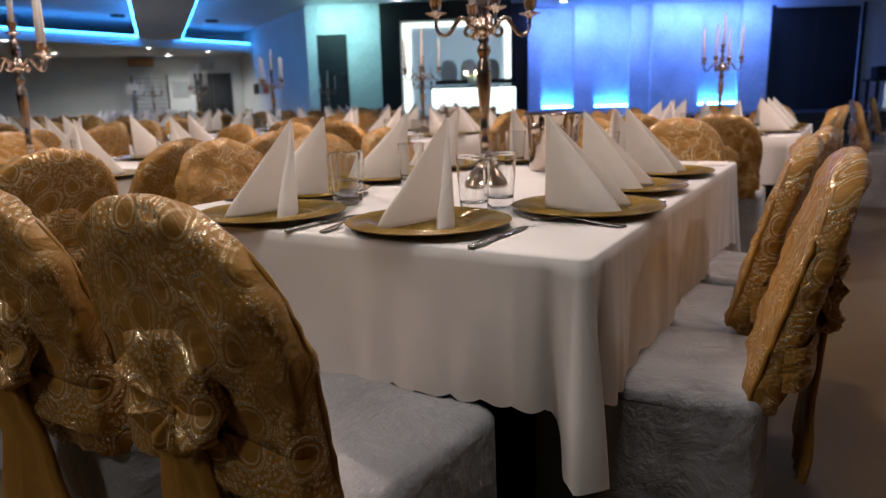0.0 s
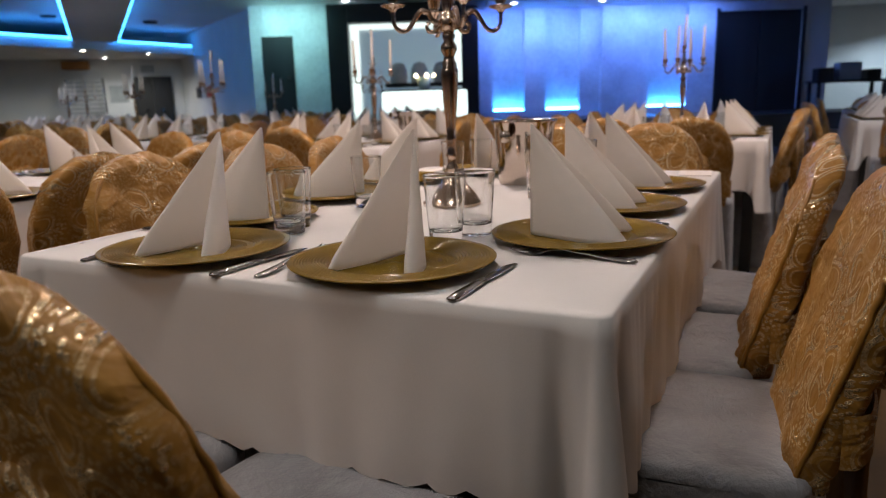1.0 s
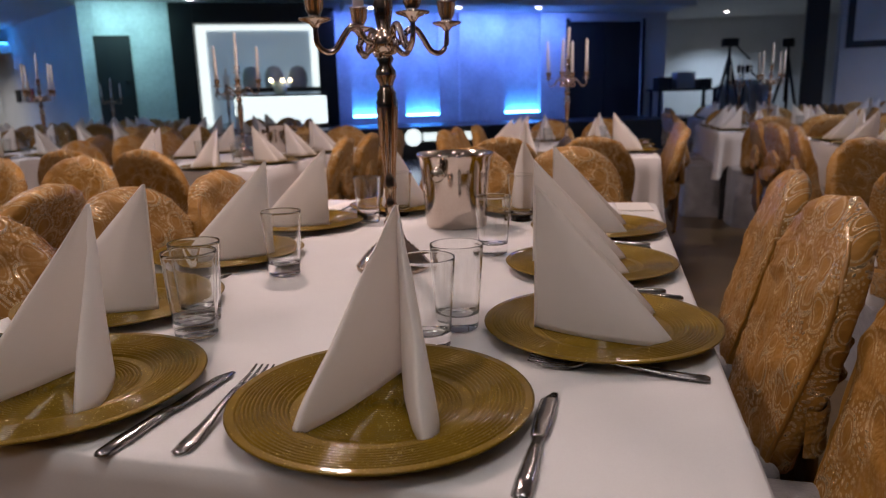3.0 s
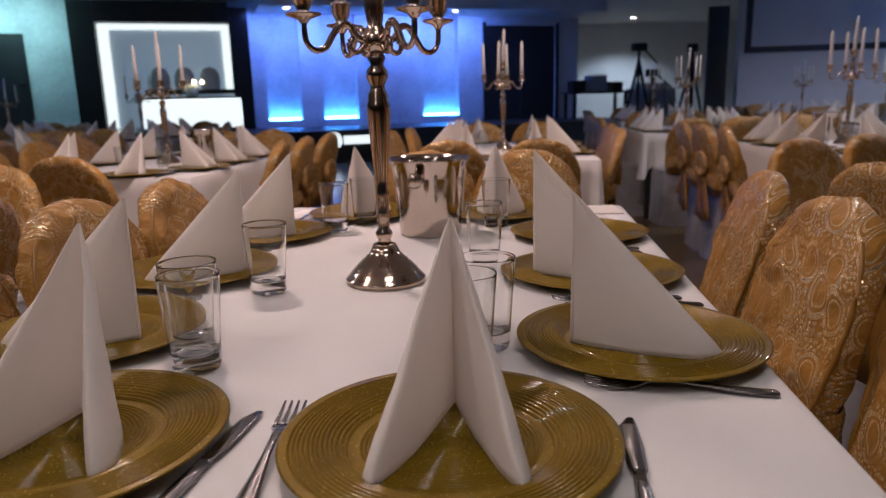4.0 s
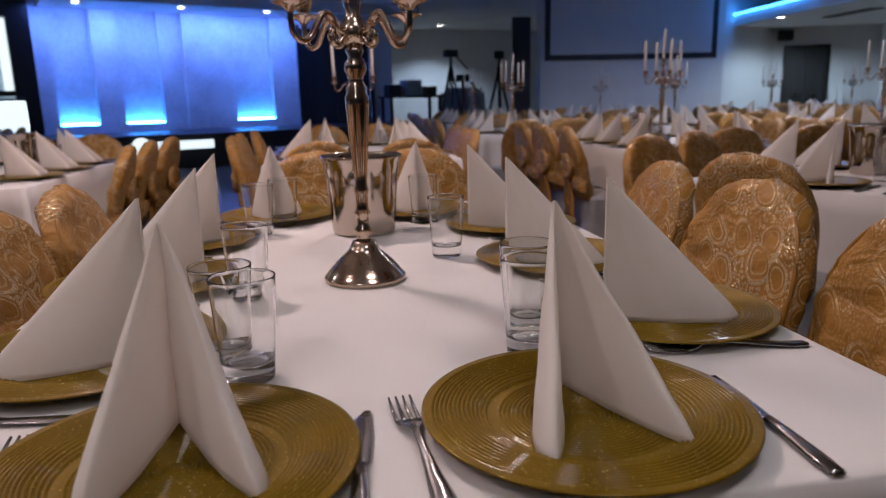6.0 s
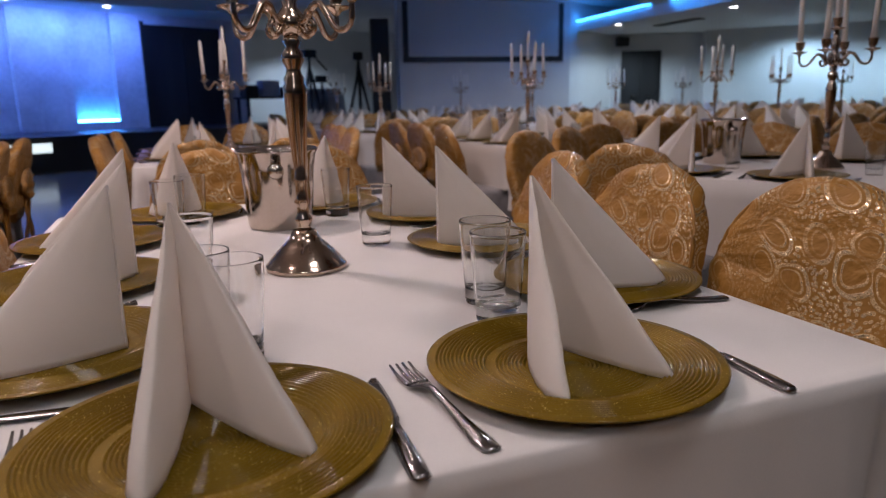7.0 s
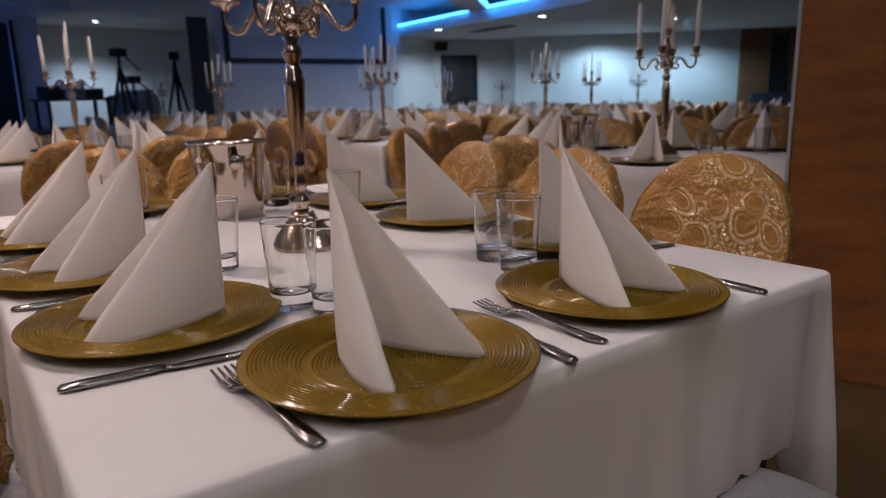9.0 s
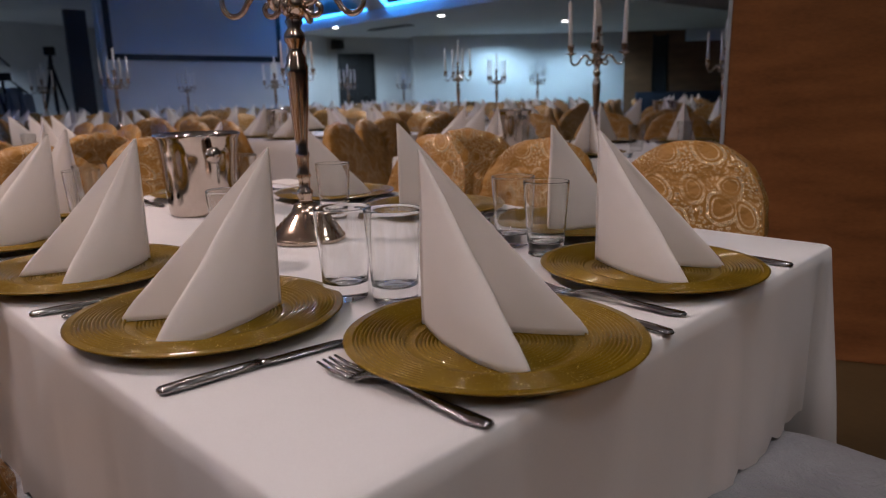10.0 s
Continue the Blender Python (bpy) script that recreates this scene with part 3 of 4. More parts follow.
tripod_stand(1.85, 16.0, 2.0, 20)
tripod_stand(2.95, 16.0, 1.95, 70)
tripod_stand(2.35, 17.2, 1.5, 10)
fk = empty("equipment_desk", "dark folding desk with stacked equipment", "desk")
fk.matrix_world = pose(1.05, 16.9, 0, 0, 0, 15)
part("top", box(-0.7, 0.7, -0.35, 0.35, 1.15, 1.2, 0.01), M["tripod"], fk, smooth=False)
for x in (-0.6, 0.6):
    for y in (-0.3, 0.3):
        part("leg", box(x - 0.03, x + 0.03, y - 0.03, y + 0.03, 0, 1.15), M["tripod"], fk, smooth=False)
for i, (x, w, h) in enumerate(((-0.45, 0.3, 0.25), (0.0, 0.4, 0.35), (0.45, 0.25, 0.2))):
    thing("equipment_case", box(x - w / 2, x + w / 2, -0.2, 0.2, 1.2, 1.2 + h, 0.02), M["grey" if i == 1 else "tripod"], "equipment case on the folding desk", "case", "cases on the desk", m=pose(1.05, 16.9, 0, 0, 0, 15), smooth=False)
for i in range(5):
    bm = box(-0.22, 0.22, -0.05, 0.05, 0, 1.25 + 0.12 * (i % 2), 0.03)
    thing("stacked_panel", bm, M["grey"], "grey folded panel leaning in the recess", "panel", "panels in the recess", m=pose(2.0 + 0.22 * i, 16.9 + 0.1 * i, 0, -6, 0, 20 + 8 * i), smooth=False)
# dark opening at the screen wall's edge
thing("door_5", box(-0.60, -0.22, -0.05, 0.1, 0, 2.75, 0.006), M["door"], "dark open doorway at the screen wall's edge", "door", kind="structure", m=EM, smooth=False)

AM = Matrix.Translation((*I, 0)) @ Matrix.Rotation(math.atan2(J[1] - I[1], J[0] - I[0]), 4, "Z")
sb = empty("bench", "low dark blue upholstered bench at the veneered wall", "bench")
sb.matrix_world = AM
part("seat", box(0.3, 2.7, -0.62, -0.16, 0.12, 0.46, 0.04), M["bench"], sb)
part("backrest", box(0.3, 2.7, -0.2, -0.04, 0.40, 0.98, 0.03), M["bench"], sb)
part("plinth", box(0.36, 2.64, -0.55, -0.1, 0, 0.12), M["black"], sb, smooth=False)
dr = empty("door_6", "narrow dark doorway in the veneered alcove wall", "door")
tagged(dr, kind="structure")
part("leaf", box(0.74, 1.04, -0.02, -0.004, 0, 2.38), M["door"], dr, smooth=False).matrix_world = AM
for a in (0.70, 1.04):
    part("door_frame", box(a, a + 0.04, -0.04, -0.004, 0, 2.42), M["black"], dr, smooth=False).matrix_world = AM
thing("white_board", box(1.5, 2.6, -0.05, -0.004, 2.22, 3.1, 0.006), M["screen"], "blank white board high on the veneered wall", "board", m=AM, smooth=False)

# veneered pillar beside the near table
pl = empty("pillar", "flat upright pillar clad in red-brown wood veneer", "pillar")
tagged(pl, kind="structure")
pl.matrix_world = pose(0.99, 1.743, 0, 0, 0, -66)
part("cladding", box(0, 0.75, 0, 0.08, 0.0, CEIL - 0.01, 0.012), M["veneer"], pl, smooth=False)
for x, y in ((0, 0), (0.75, 0), (0, 0.08), (0.75, 0.08)):
    part("corner_strip", box(x - 0.006, x + 0.006, y - 0.006, y + 0.006, 0, CEIL - 0.012, 0.003), M["grey"], pl, "thin grey corner strip", smooth=False)

# ---- the lamps ----
# recessed downlights over the tables; those with y below 1 are unseen fills, added to brighten napkins, pillar and
# chair backs
for x, y, w in ((-1.8, 3.0, 245), (-0.2, 4.3, 118), (-2.9, 0.9, 92), (-0.35, 0.65, 64), (-1.75, -0.35, 46), (-1.9, -1.9, 92)):
    downlight(x, y, CEIL - 0.002)
    lamp("downlight_and_fill_lamp", (x, y, CEIL - 0.03), (x, y, 0), w, WARM if y > 0.8 else SOFT, size=0.14 if y > 0.8 else 0.32, spot=140)
for x, y, w in ((2.6, 6.0, 260), (7.5, 7.0, 330), (5.5, 11.5, 170), (-5.5, 4.0, 190), (-11.5, 7.5, 230), (-8.6, 13.2, 140), (-11.5, 14.5, 90)):
    downlight(x, y, CEIL - 0.002)
    lamp("downlight_and_fill_lamp", (x, y, CEIL - 0.03), (x, y, 0), w, (0.95, 0.88, 0.95), size=0.14, spot=160)
# unseen lamps added to brighten the end walls; blue ones carry the strips' tint
for (x, y), w, c in ((view0(300, 20.5), 170, (1.0, 0.95, 0.9)), (view0(60, 18.5), 120, (1.0, 0.95, 0.9)), (view7(1150, 16.2), 200, (0.68, 0.86, 1.0)), (view7(1440, 15.5), 235, (0.55, 0.80, 1.0)), (view7(1650, 14.4), 215, (0.55, 0.80, 1.0))):
    lamp("downlight_and_fill_lamp", (x, y, SO - 0.03), (x, y, 0), w, c, size=0.14, spot=160)
x, y = view7(1850, 12.6)
downlight(x, y, CEIL - 0.002)
lamp("downlight_and_fill_lamp", (x, y, CEIL - 0.03), (x, y, 0), 260, WARM, size=0.14, spot=160)
# blue wash on the stage wall
for s in (3.0, 5.7):
    lamp("stage_wash", st(s, 0.6, 2.88), st(s, 0.0, 1.2), 68, (0.12, 0.24, 1.0), size=2.4, size_y=0.15)
lamp("stage_wash_green", st(-2.4, 0.9, CEIL - 0.1), st(-2.4, 0.0, 1.2), 34, (0.36, 0.74, 0.72), size=1.2, size_y=0.15)
lamp("recess_lamp", (2.4, 20.6, CEIL - 0.04), (2.4, 20.6, 0), 300, (0.66, 0.82, 1.0), size=0.15, spot=130)

# ---- things ----
TOP = 0.75
TW, TL = 0.55, 0.857             # half width and half length of a table


def cloth_bm(ds, rows, seed):
    """A tablecloth: flat top, hanging sides with soft folds, fluted corners and a scalloped hem."""
    bm = bmesh.new()
    r = 0.020
    ring = []                   # point, outward, distance from the nearest corner
    cs = [(TW, -TL), (TW, TL), (-TW, TL), (-TW, -TL)]
    for k in range(4):
        (x0, y0), (x1, y1) = cs[k], cs[(k + 1) % 4]
        d = Vector((x1 - x0, y1 - y0, 0))
        ln = d.length
        d.normalize()
        n = Vector((d.y, -d.x, 0))
        steps = max(6, int(ln / ds))
        for i in range(steps + 1):
            # finer towards the corners
            f = i / steps
            f = f - 0.13 * math.sin(2 * math.pi * f)
            f = min(max(f, 0), 1)
            s = r + (ln - 2 * r) * f
            ring.append((Vector((x0, y0, 0)) + d * s, n.copy(), min(s, ln - s)))
        c = Vector((x1, y1, 0)) - d * r - n * r
        for j in range(1, 6):
            a = j / 6 * math.pi / 2
            o = n * math.cos(a) + d * math.sin(a)
            ring.append((c + o * r, o, 0.0))
    N = len(ring)
    rnd = seed * 7.3
    cols, run, prev = [], 0.0, ring[0][0]
    inner = []
    for p, n, c in ring:
        run += (p - prev).length
        prev = p
        inner.append(bm.verts.new((p - n * (min(0.02, c) if c else 0.0094)) + Vector((0, 0, TOP + 0.004))))
        col = [bm.verts.new(p - n * 0.003 + Vector((0, 0, TOP + 0.004))), bm.verts.new(p + n * 0.002 + Vector((0, 0, TOP + 0.0005)))]
        lap = min(1.0, max(0.0, (0.078 - c) / 0.040))
        drop = 0.265 + 0.112 * lap * lap * (3 - 2 * lap) + 0.011 * abs(math.sin(run * math.pi / 0.062)) + 0.012 * noise.noise((run * 1.7, rnd, 0))
        for i in range(1, rows + 1):
            t = i / rows
            fold = 0.018 * noise.noise((run * 5.5, rnd, t * 0.6))
            fine = 0.0085 * noise.noise((run * 16, rnd, 3 + t)) + 0.0044 * noise.noise((run * 42, rnd, 7 + t * 0.3))
            flute = 0.034 * math.exp(-(c / 0.020) ** 2) - 0.042 * math.exp(-((c - 0.060) / 0.018) ** 2) + 0.008 * math.exp(-((c - 0.12) / 0.03) ** 2)
            out = t ** 1.3 * (0.004 + fold) + t ** 0.6 * fine * min(1, c / 0.03) + t ** 1.1 * flute
            q = p + n * (0.003 + out)
            col.append(bm.verts.new(q + Vector((0, 0, TOP - drop * t))))
        cols.append(col)
    for i in range(N):
        j = (i + 1) % N
        bm.faces.new((inner[i], inner[j], cols[j][0], cols[i][0]))
        for k in range(len(cols[0]) - 1):
            bm.faces.new((cols[i][k], cols[j][k], cols[j][k + 1], cols[i][k + 1]))
    gx, gy = 12, 18
    g = [[bm.verts.new(((TW - 0.006) * (2 * i / gx - 1), (TL - 0.006) * (2 * j / gy - 1), TOP + 0.0032 + (0.0012 * noise.noise((i * 0.7, j * 0.7, rnd)) if 0 < i < gx and 0 < j < gy else 0))) for j in range(gy + 1)] for i in range(gx + 1)]
    for i in range(gx):
        for j in range(gy):
            bm.faces.new((g[i][j], g[i + 1][j], g[i + 1][j + 1], g[i][j + 1]))
    return bm


def napkin_bm(n, spread, bulge, seed):
    """A standing folded napkin: two hollow cones that share an upright back edge and open towards the diner."""
    bm = bmesh.new()
    H, B = 0.205, 0.197
    rows, around = n, n + n // 3
    for side in (-1, 1):
        ang = radians(spread) * side
        e = Vector((math.sin(ang), -math.cos(ang), 0))
        o = Vector((math.cos(ang), math.sin(ang), 0)) * side
        grid = []
        for i in range(rows + 1):
            v = i / rows
            w = B * (1 - v) + 0.004
            if v < 0.14:
                w *= 1 - 0.025 * (1 - v / 0.14) ** 2
            loop = []
            for k in range(around):
                a = 2 * math.pi * k / around
                u, t = 0.5 - 0.5 * math.cos(a), math.sin(a)
                # a soft lens, blunt and rolled at the foot
                lens = 1.85 * u ** 0.95 * max(0.0, 1 - u) ** 0.52
                th = lens * (bulge * (1 - v) ** 0.85 if t > 0 else -0.42 * bulge * (1 - v) ** 1.3)
                wob = 0.0016 * noise.noise((v * 4, u * 4, seed + side)) + 0.0007 * noise.noise((v * 14, u * 9, seed - side))
                drop = 0.006 * u * u * (1 - v) * noise.noise((seed * 3.1, side, 2))
                loop.append(bm.verts.new(e * (u * w) + o * (th + wob * (0.3 + u) - 0.0022 * (1 - u) ** 6) + Vector((0.004 * noise.noise((seed, v * 2, 1)) * v, 0, H * v + (drop if v > 0.1 else 0.0)))))
            grid.append(loop)
        for a_, b_ in zip(grid, grid[1:]):
            for k in range(around):
                l = (k + 1) % around
                bm.faces.new((a_[k], a_[l], b_[l], b_[k]))
        bm.faces.new(grid[-1])
        bm.faces.new(grid[0][::-1])
    return bm


def charger_bm(n, fine):
    """A round charger plate with pressed concentric ridges."""
    prof = [(0, 0.006), (0.060, 0.006)]
    if fine:
        r = 0.012
        prof = [(0, 0.006), (0.010, 0.006)]
        while r < 0.151:
            base = 0.006 if r < 0.088 else 0.006 + 0.010 * min(1, (r - 0.088) / 0.026)
            if 0.086 < r < 0.094:
                prof.append((r, base))
            else:
                prof += [(r, base - 0.0026), (r + 0.0007, base - 0.0024), (r + 0.0014, base + 0.0009), (r + 0.0024, base + 0.0014), (r + 0.0034, base + 0.0009)]
            r += 0.0044
        prof += [(0.157, 0.0175), (0.160, 0.0165), (0.158, 0.0145)]
    else:
        prof += [(0.088, 0.006), (0.118, 0.016), (0.158, 0.0175), (0.160, 0.016)]
    prof += [(0.120, 0.011), (0.09, 0.001), (0.06, 0.0), (0, 0.0)]
    return lathe(prof, n)


GH, GT, GB = 0.120, 0.037, 0.0285


def tumbler_bm(n):
    """The thin wall of a tumbler."""
    def wall(z, inset):
        return (GB + (GT - GB) * z / GH - inset, z)
    out = [(GB - 0.003, 0.0), (GB - 0.0012, 0.0004), wall(0.0015, 0.0003), wall(0.003, 0), wall(0.01, 0), wall(0.04, 0), wall(0.08, 0), wall(0.115, 0), wall(0.1188, 0), wall(0.1196, 0.0002), wall(0.12, 0.0008)]
    inn = [wall(0.1196, 0.0014), wall(0.1188, 0.0016), wall(0.115, 0.0016), wall(0.08, 0.0016), wall(0.04, 0.0017), wall(0.028, 0.0018), wall(0.0245, 0.0024), wall(0.0222, 0.0045), wall(0.0212, 0.008), (0.010, 0.0205), (0, 0.0205)]
    return lathe([(0, 0.0006), (0.012, 0.0006), (GB - 0.006, 0.0003)] + out + inn, n)


def ribbon(path, bm=None):
    """A flat bar along x from (x, half width, z, thickness) stations."""
    bm = bm or bmesh.new()
    loops = []
    for x, w, z, t, *off in path:
        y = off[0] if off else 0
        loops.append([bm.verts.new((x, y + a * w, z + c * t)) for a, c in ((-1, 0.2), (-0.6, 1), (0.6, 1), (1, 0.2), (0.6, 0), (-0.6, 0))])
    for a, b_ in zip(loops, loops[1:]):
        for k in range(6):
            bm.faces.new((a[k], a[(k + 1) % 6], b_[(k + 1) % 6], b_[k]))
    bm.faces.new(loops[0][::-1])
    bm.faces.new(loops[-1])
    return bm


def fork_bm():
    bm = ribbon([(0, 0.004, 0.001, 0.002), (0.004, 0.0085, 0.001, 0.003), (0.02, 0.010, 0.001, 0.003), (0.05, 0.007, 0.003, 0.003), (0.085, 0.0042, 0.007, 0.003), (0.115, 0.0036, 0.010, 0.003), (0.130, 0.006, 0.008, 0.0025), (0.142, 0.0115, 0.004, 0.002), (0.152, 0.0128, 0.0025, 0.002)])
    for k in range(4):
        y = -0.0105 + 0.007 * k
        ribbon([(0.151, 0.0023, 0.0025, 0.002, y), (0.175, 0.0021, 0.003, 0.002, y), (0.196, 0.0013, 0.007, 0.0015, y)], bm)
    return bm


def knife_handle_bm():
    return ribbon([(0, 0.005, 0.001, 0.003), (0.004, 0.0095, 0.0005, 0.005), (0.03, 0.0100, 0.0005, 0.006), (0.08, 0.0075, 0.001, 0.006), (0.105, 0.006, 0.001, 0.006)])


def knife_blade_bm():
    return ribbon([(0.105, 0.006, 0.002, 0.004), (0.115, 0.009, 0.002, 0.002), (0.16, 0.0105, 0.002, 0.0018), (0.20, 0.0095, 0.002, 0.0016), (0.218, 0.004, 0.002, 0.0014, -0.004)])


def cover_bm(nu, nv, seed):
    """The chair-back cover: a padded panel, rounded at the top, with puckers."""
    bm = bmesh.new()
    z0, z1 = 0.445, 0.903
    rows = []
    for i in range(nv + 1):
        t = 1 - (1 - i / nv) ** 1.5
        z = z0 + (z1 - z0) * t
        if t < 0.5:
            w = 0.168 + 0.030 * (t / 0.5) ** 0.8
        else:
            w = 0.198 * max(0.0, 1 - ((t - 0.5) / 0.5) ** 2.6) ** 0.5 + 0.002
        loop = []
        for k in range(2 * nu):
            a = 2 * math.pi * (k + 0.5) / (2 * nu)
            ca, sa = math.cos(a), math.sin(a)
            x = w * math.copysign(abs(ca) ** 0.72, ca)
            thick = 0.036 * min(1.0, (w / 0.12)) * (1 - 0.2 * t)
            y = thick * math.copysign(abs(sa) ** 0.45, sa)
            pk = 0.015 * noise.noise((x * 13, z * 11, seed + (sa > 0))) + 0.008 * noise.noise((x * 34, z * 30, seed)) + 0.004 * abs(noise.noise((x * 60, z * 8, seed)))
            y += math.copysign(pk, sa)
            x += 0.006 * noise.noise((z * 25, seed, a))
            lean = 0.02 - 0.12 * t - 0.012 * math.cos(x * 6)
            loop.append(bm.verts.new((x, y + lean, z + 0.006 * noise.noise((x * 20, seed, 2)) * (1 if i else 2.5))))
        rows.append(loop)
    n = 2 * nu
    for a, b_ in zip(rows, rows[1:]):
        for k in range(n):
            bm.faces.new((a[k], a[(k + 1) % n], b_[(k + 1) % n], b_[k]))
    bm.faces.new(rows[0][::-1])
    bm.faces.new(rows[-1])
    return bm


def skirt_bm(n, rows, seed):
    """The white satin seat cover that hangs to the floor."""
    bm = bmesh.new()
    loops = []
    for i in range(rows + 1):
        t = i / rows
        z = 0.445 * (1 - t)
        loop = []
        for k in range(n):
            a = 2 * math.pi * k / n
            ca, sa = math.cos(a), math.sin(a)
            q = 0.30
            x, y = math.copysign(abs(ca) ** q, ca), math.copysign(abs(sa) ** q, sa)
            f = 1 + t * (0.05 + 0.05 * noise.noise((a * 4.5, seed, t * 0.5)) + 0.03 * noise.noise((a * 11, seed, 5)))
            x, y = x * 0.205 * f, 0.21 + y * 0.215 * f
            loop.append(bm.verts.new((x, y, z)))
        loops.append(loop)
    for a, b_ in zip(loops, loops[1:]):
        for k in range(n):
            bm.faces.new((a[k], a[(k + 1) % n], b_[(k + 1) % n], b_[k]))
    return bm


def seat_bm(n, seed):
    """The padded seat top with satin puckers."""
    bm = bmesh.new()
    loops = []
    prof = [(1.0, 0.445), (1.0, 0.452), (0.97, 0.466), (0.9, 0.473), (0.6, 0.480), (0.3, 0.483)]
    for f, z in prof:
        loop = []
        for k in range(n):
            a = 2 * math.pi * k / n
            ca, sa = math.cos(a), math.sin(a)
            x, y = math.copysign(abs(ca) ** 0.30, ca) * 0.205 * f, 0.21 + math.copysign(abs(sa) ** 0.30, sa) * 0.215 * f
            loop.append(bm.verts.new((x, y, z + 0.006 * noise.noise((x * 18, y * 18, seed)))))
        loops.append(loop)
    for a, b_ in zip(loops, loops[1:]):
        for k in range(n):
            bm.faces.new((a[k], a[(k + 1) % n], b_[(k + 1) % n], b_[k]))
    bm.faces.new(loops[-1])
    return bm


def bow_parts(chair, fine, seed):
    """The sash tied behind the back: a band, a gathered fan knot, two tails."""
    zc, yc = 0.618, -0.076
    n = 90 if fine else 24
    bm = bmesh.new()
    rings = []
    for i in range(n):
        a = math.pi * 2 * i / n
        up = 0.5 + 0.5 * math.sin(a)
        rr = 0.056 + 0.058 * up + 0.004 * noise.noise((2 * math.cos(a), 2 * math.sin(a), seed))
        ring = []
        for f, dep in ((0.12, 0.018), (0.35, 0.027), (0.6, 0.034), (0.85, 0.036), (1.0, 0.030), (0.95, 0.008)):
            pleat = 0.0095 * (1 - abs(((a * 9 / math.pi + 0.5 * math.sin(2 * a + seed)) % 2) - 1) * 2) * f ** 0.7
            ring.append(bm.verts.new((rr * f * 1.12 * math.cos(a), yc - dep + pleat, zc + rr * f * math.sin(a) + 0.004 * math.cos(a * 9))))
        rings.append(ring)
    for i in range(n):
        a, b_ = rings[i], rings[(i + 1) % n]
        for j in range(5):
            bm.faces.new((a[j], b_[j], b_[j + 1], a[j + 1]))
    bm.faces.new([r_[0] for r_ in rings])
    bow = part("bow", bm, M["gold"], chair)
    bm = bmesh.new()
    m_ = 30 if fine else 12
    loops = []
    for k in range(m_ + 1):
        a = math.pi + math.pi * k / m_
        ca, sa = math.cos(a), math.sin(a)
        x = 0.194 * math.copysign(abs(ca) ** 0.72, ca)
        sag = 0.022 * abs(ca)
        loops.append([bm.verts.new((x, -(0.047 + o) * abs(sa) ** 0.45 - 0.016 - 0.012 * math.cos(x * 6), z - sag + 0.008 * noise.noise((a * 2, seed, z * 30)))) for z, o in ((0.520, 0.0), (0.530, 0.006), (0.555, 0.003), (0.585, 0.007), (0.602, 0.0))])
    for k in range(m_):
        a, b_ = loops[k], loops[k + 1]
        for j in range(4):
            bm.faces.new((a[j], b_[j], b_[j + 1], a[j + 1]))
    part("sash", bm, M["gold"], chair)
    bm = bmesh.new()
    bmesh.ops.create_uvsphere(bm, u_segments=12, v_segments=8, radius=0.007)
    for v in bm.verts:
        v.co = Vector((v.co.x * 1.1, v.co.y * 0.6 + yc - 0.022, v.co.z * 0.9 + zc))
    part("knot", bm, M["gold_plain"], bow)
    for sgn in (-1, 1):
        bm = bmesh.new()
        prev = None
        rws = 8 if fine else 4
        for i in range(rws + 1):
            t = i / rws
            w = 0.018 + 0.040 * t
            cx = sgn * (0.012 + 0.045 * t)
            loop = []
            for a, c in ((-1, 0), (-0.4, 1), (0.2, 0.2), (1, 0.9), (1, -0.1), (0.2, -0.8), (-0.4, 0), (-1, -0.9)):
                loop.append(bm.verts.new((cx + a * w, yc - 0.012 + 0.009 * c + 0.012 * noise.noise((t * 3, seed, sgn)) + 0.02 * t, zc - 0.01 - 0.33 * t + 0.015 * a * sgn * t)))
            if prev:
                for k in range(8):
                    bm.faces.new((prev[k], prev[(k + 1) % 8], loop[(k + 1) % 8], loop[k]))
            else:
                bm.faces.new(loop[::-1])
            prev = loop
        bm.faces.new(prev)
        part("tail", bm, M["gold_plain"], chair)


def chair_thing(fine, seed):
    c = empty("banquet_chair", "banquet chair in white satin with gold brocade back and bow", "chair", "banquet chairs")
    part("back_cover", cover_bm(26 if fine else 9, 34 if fine else 10, seed), M["gold"], c, "gold brocade cover with silver rings")
    if fine:
        line = []
        for i in range(61):
            u = i / 60 * 2 - 1
            t = 1 - abs(u) ** 1.6
            w = 0.168 + 0.030 * (t / 0.5) ** 0.8 if t < 0.5 else 0.198 * max(0.0, 1 - ((t - 0.5) / 0.5) ** 2.6) ** 0.5 + 0.002
            x = math.copysign(w * 0.985, u) * min(1, abs(u) * 9)
            line.append((x, 0.041 - 0.004 * t - 0.12 * t - 0.012 * math.cos(x * 6) + 0.003 * noise.noise((i * 0.9, seed, 0)), 0.445 + 0.452 * t - (0.004 if t > 0.9 else 0) + 0.003 * noise.noise((i * 0.8, seed, 4))))
        part("seam", tube(line, [0.0045 + 0.002 * abs(noise.noise((i * 1.3, seed, 9))) for i in range(61)], 6), M["gold_plain"], c, "puckered gold seam")
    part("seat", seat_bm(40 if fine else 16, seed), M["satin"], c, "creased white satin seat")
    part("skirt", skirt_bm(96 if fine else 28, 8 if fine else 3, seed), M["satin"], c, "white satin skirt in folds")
    bow_parts(c, fine, seed)
    return c


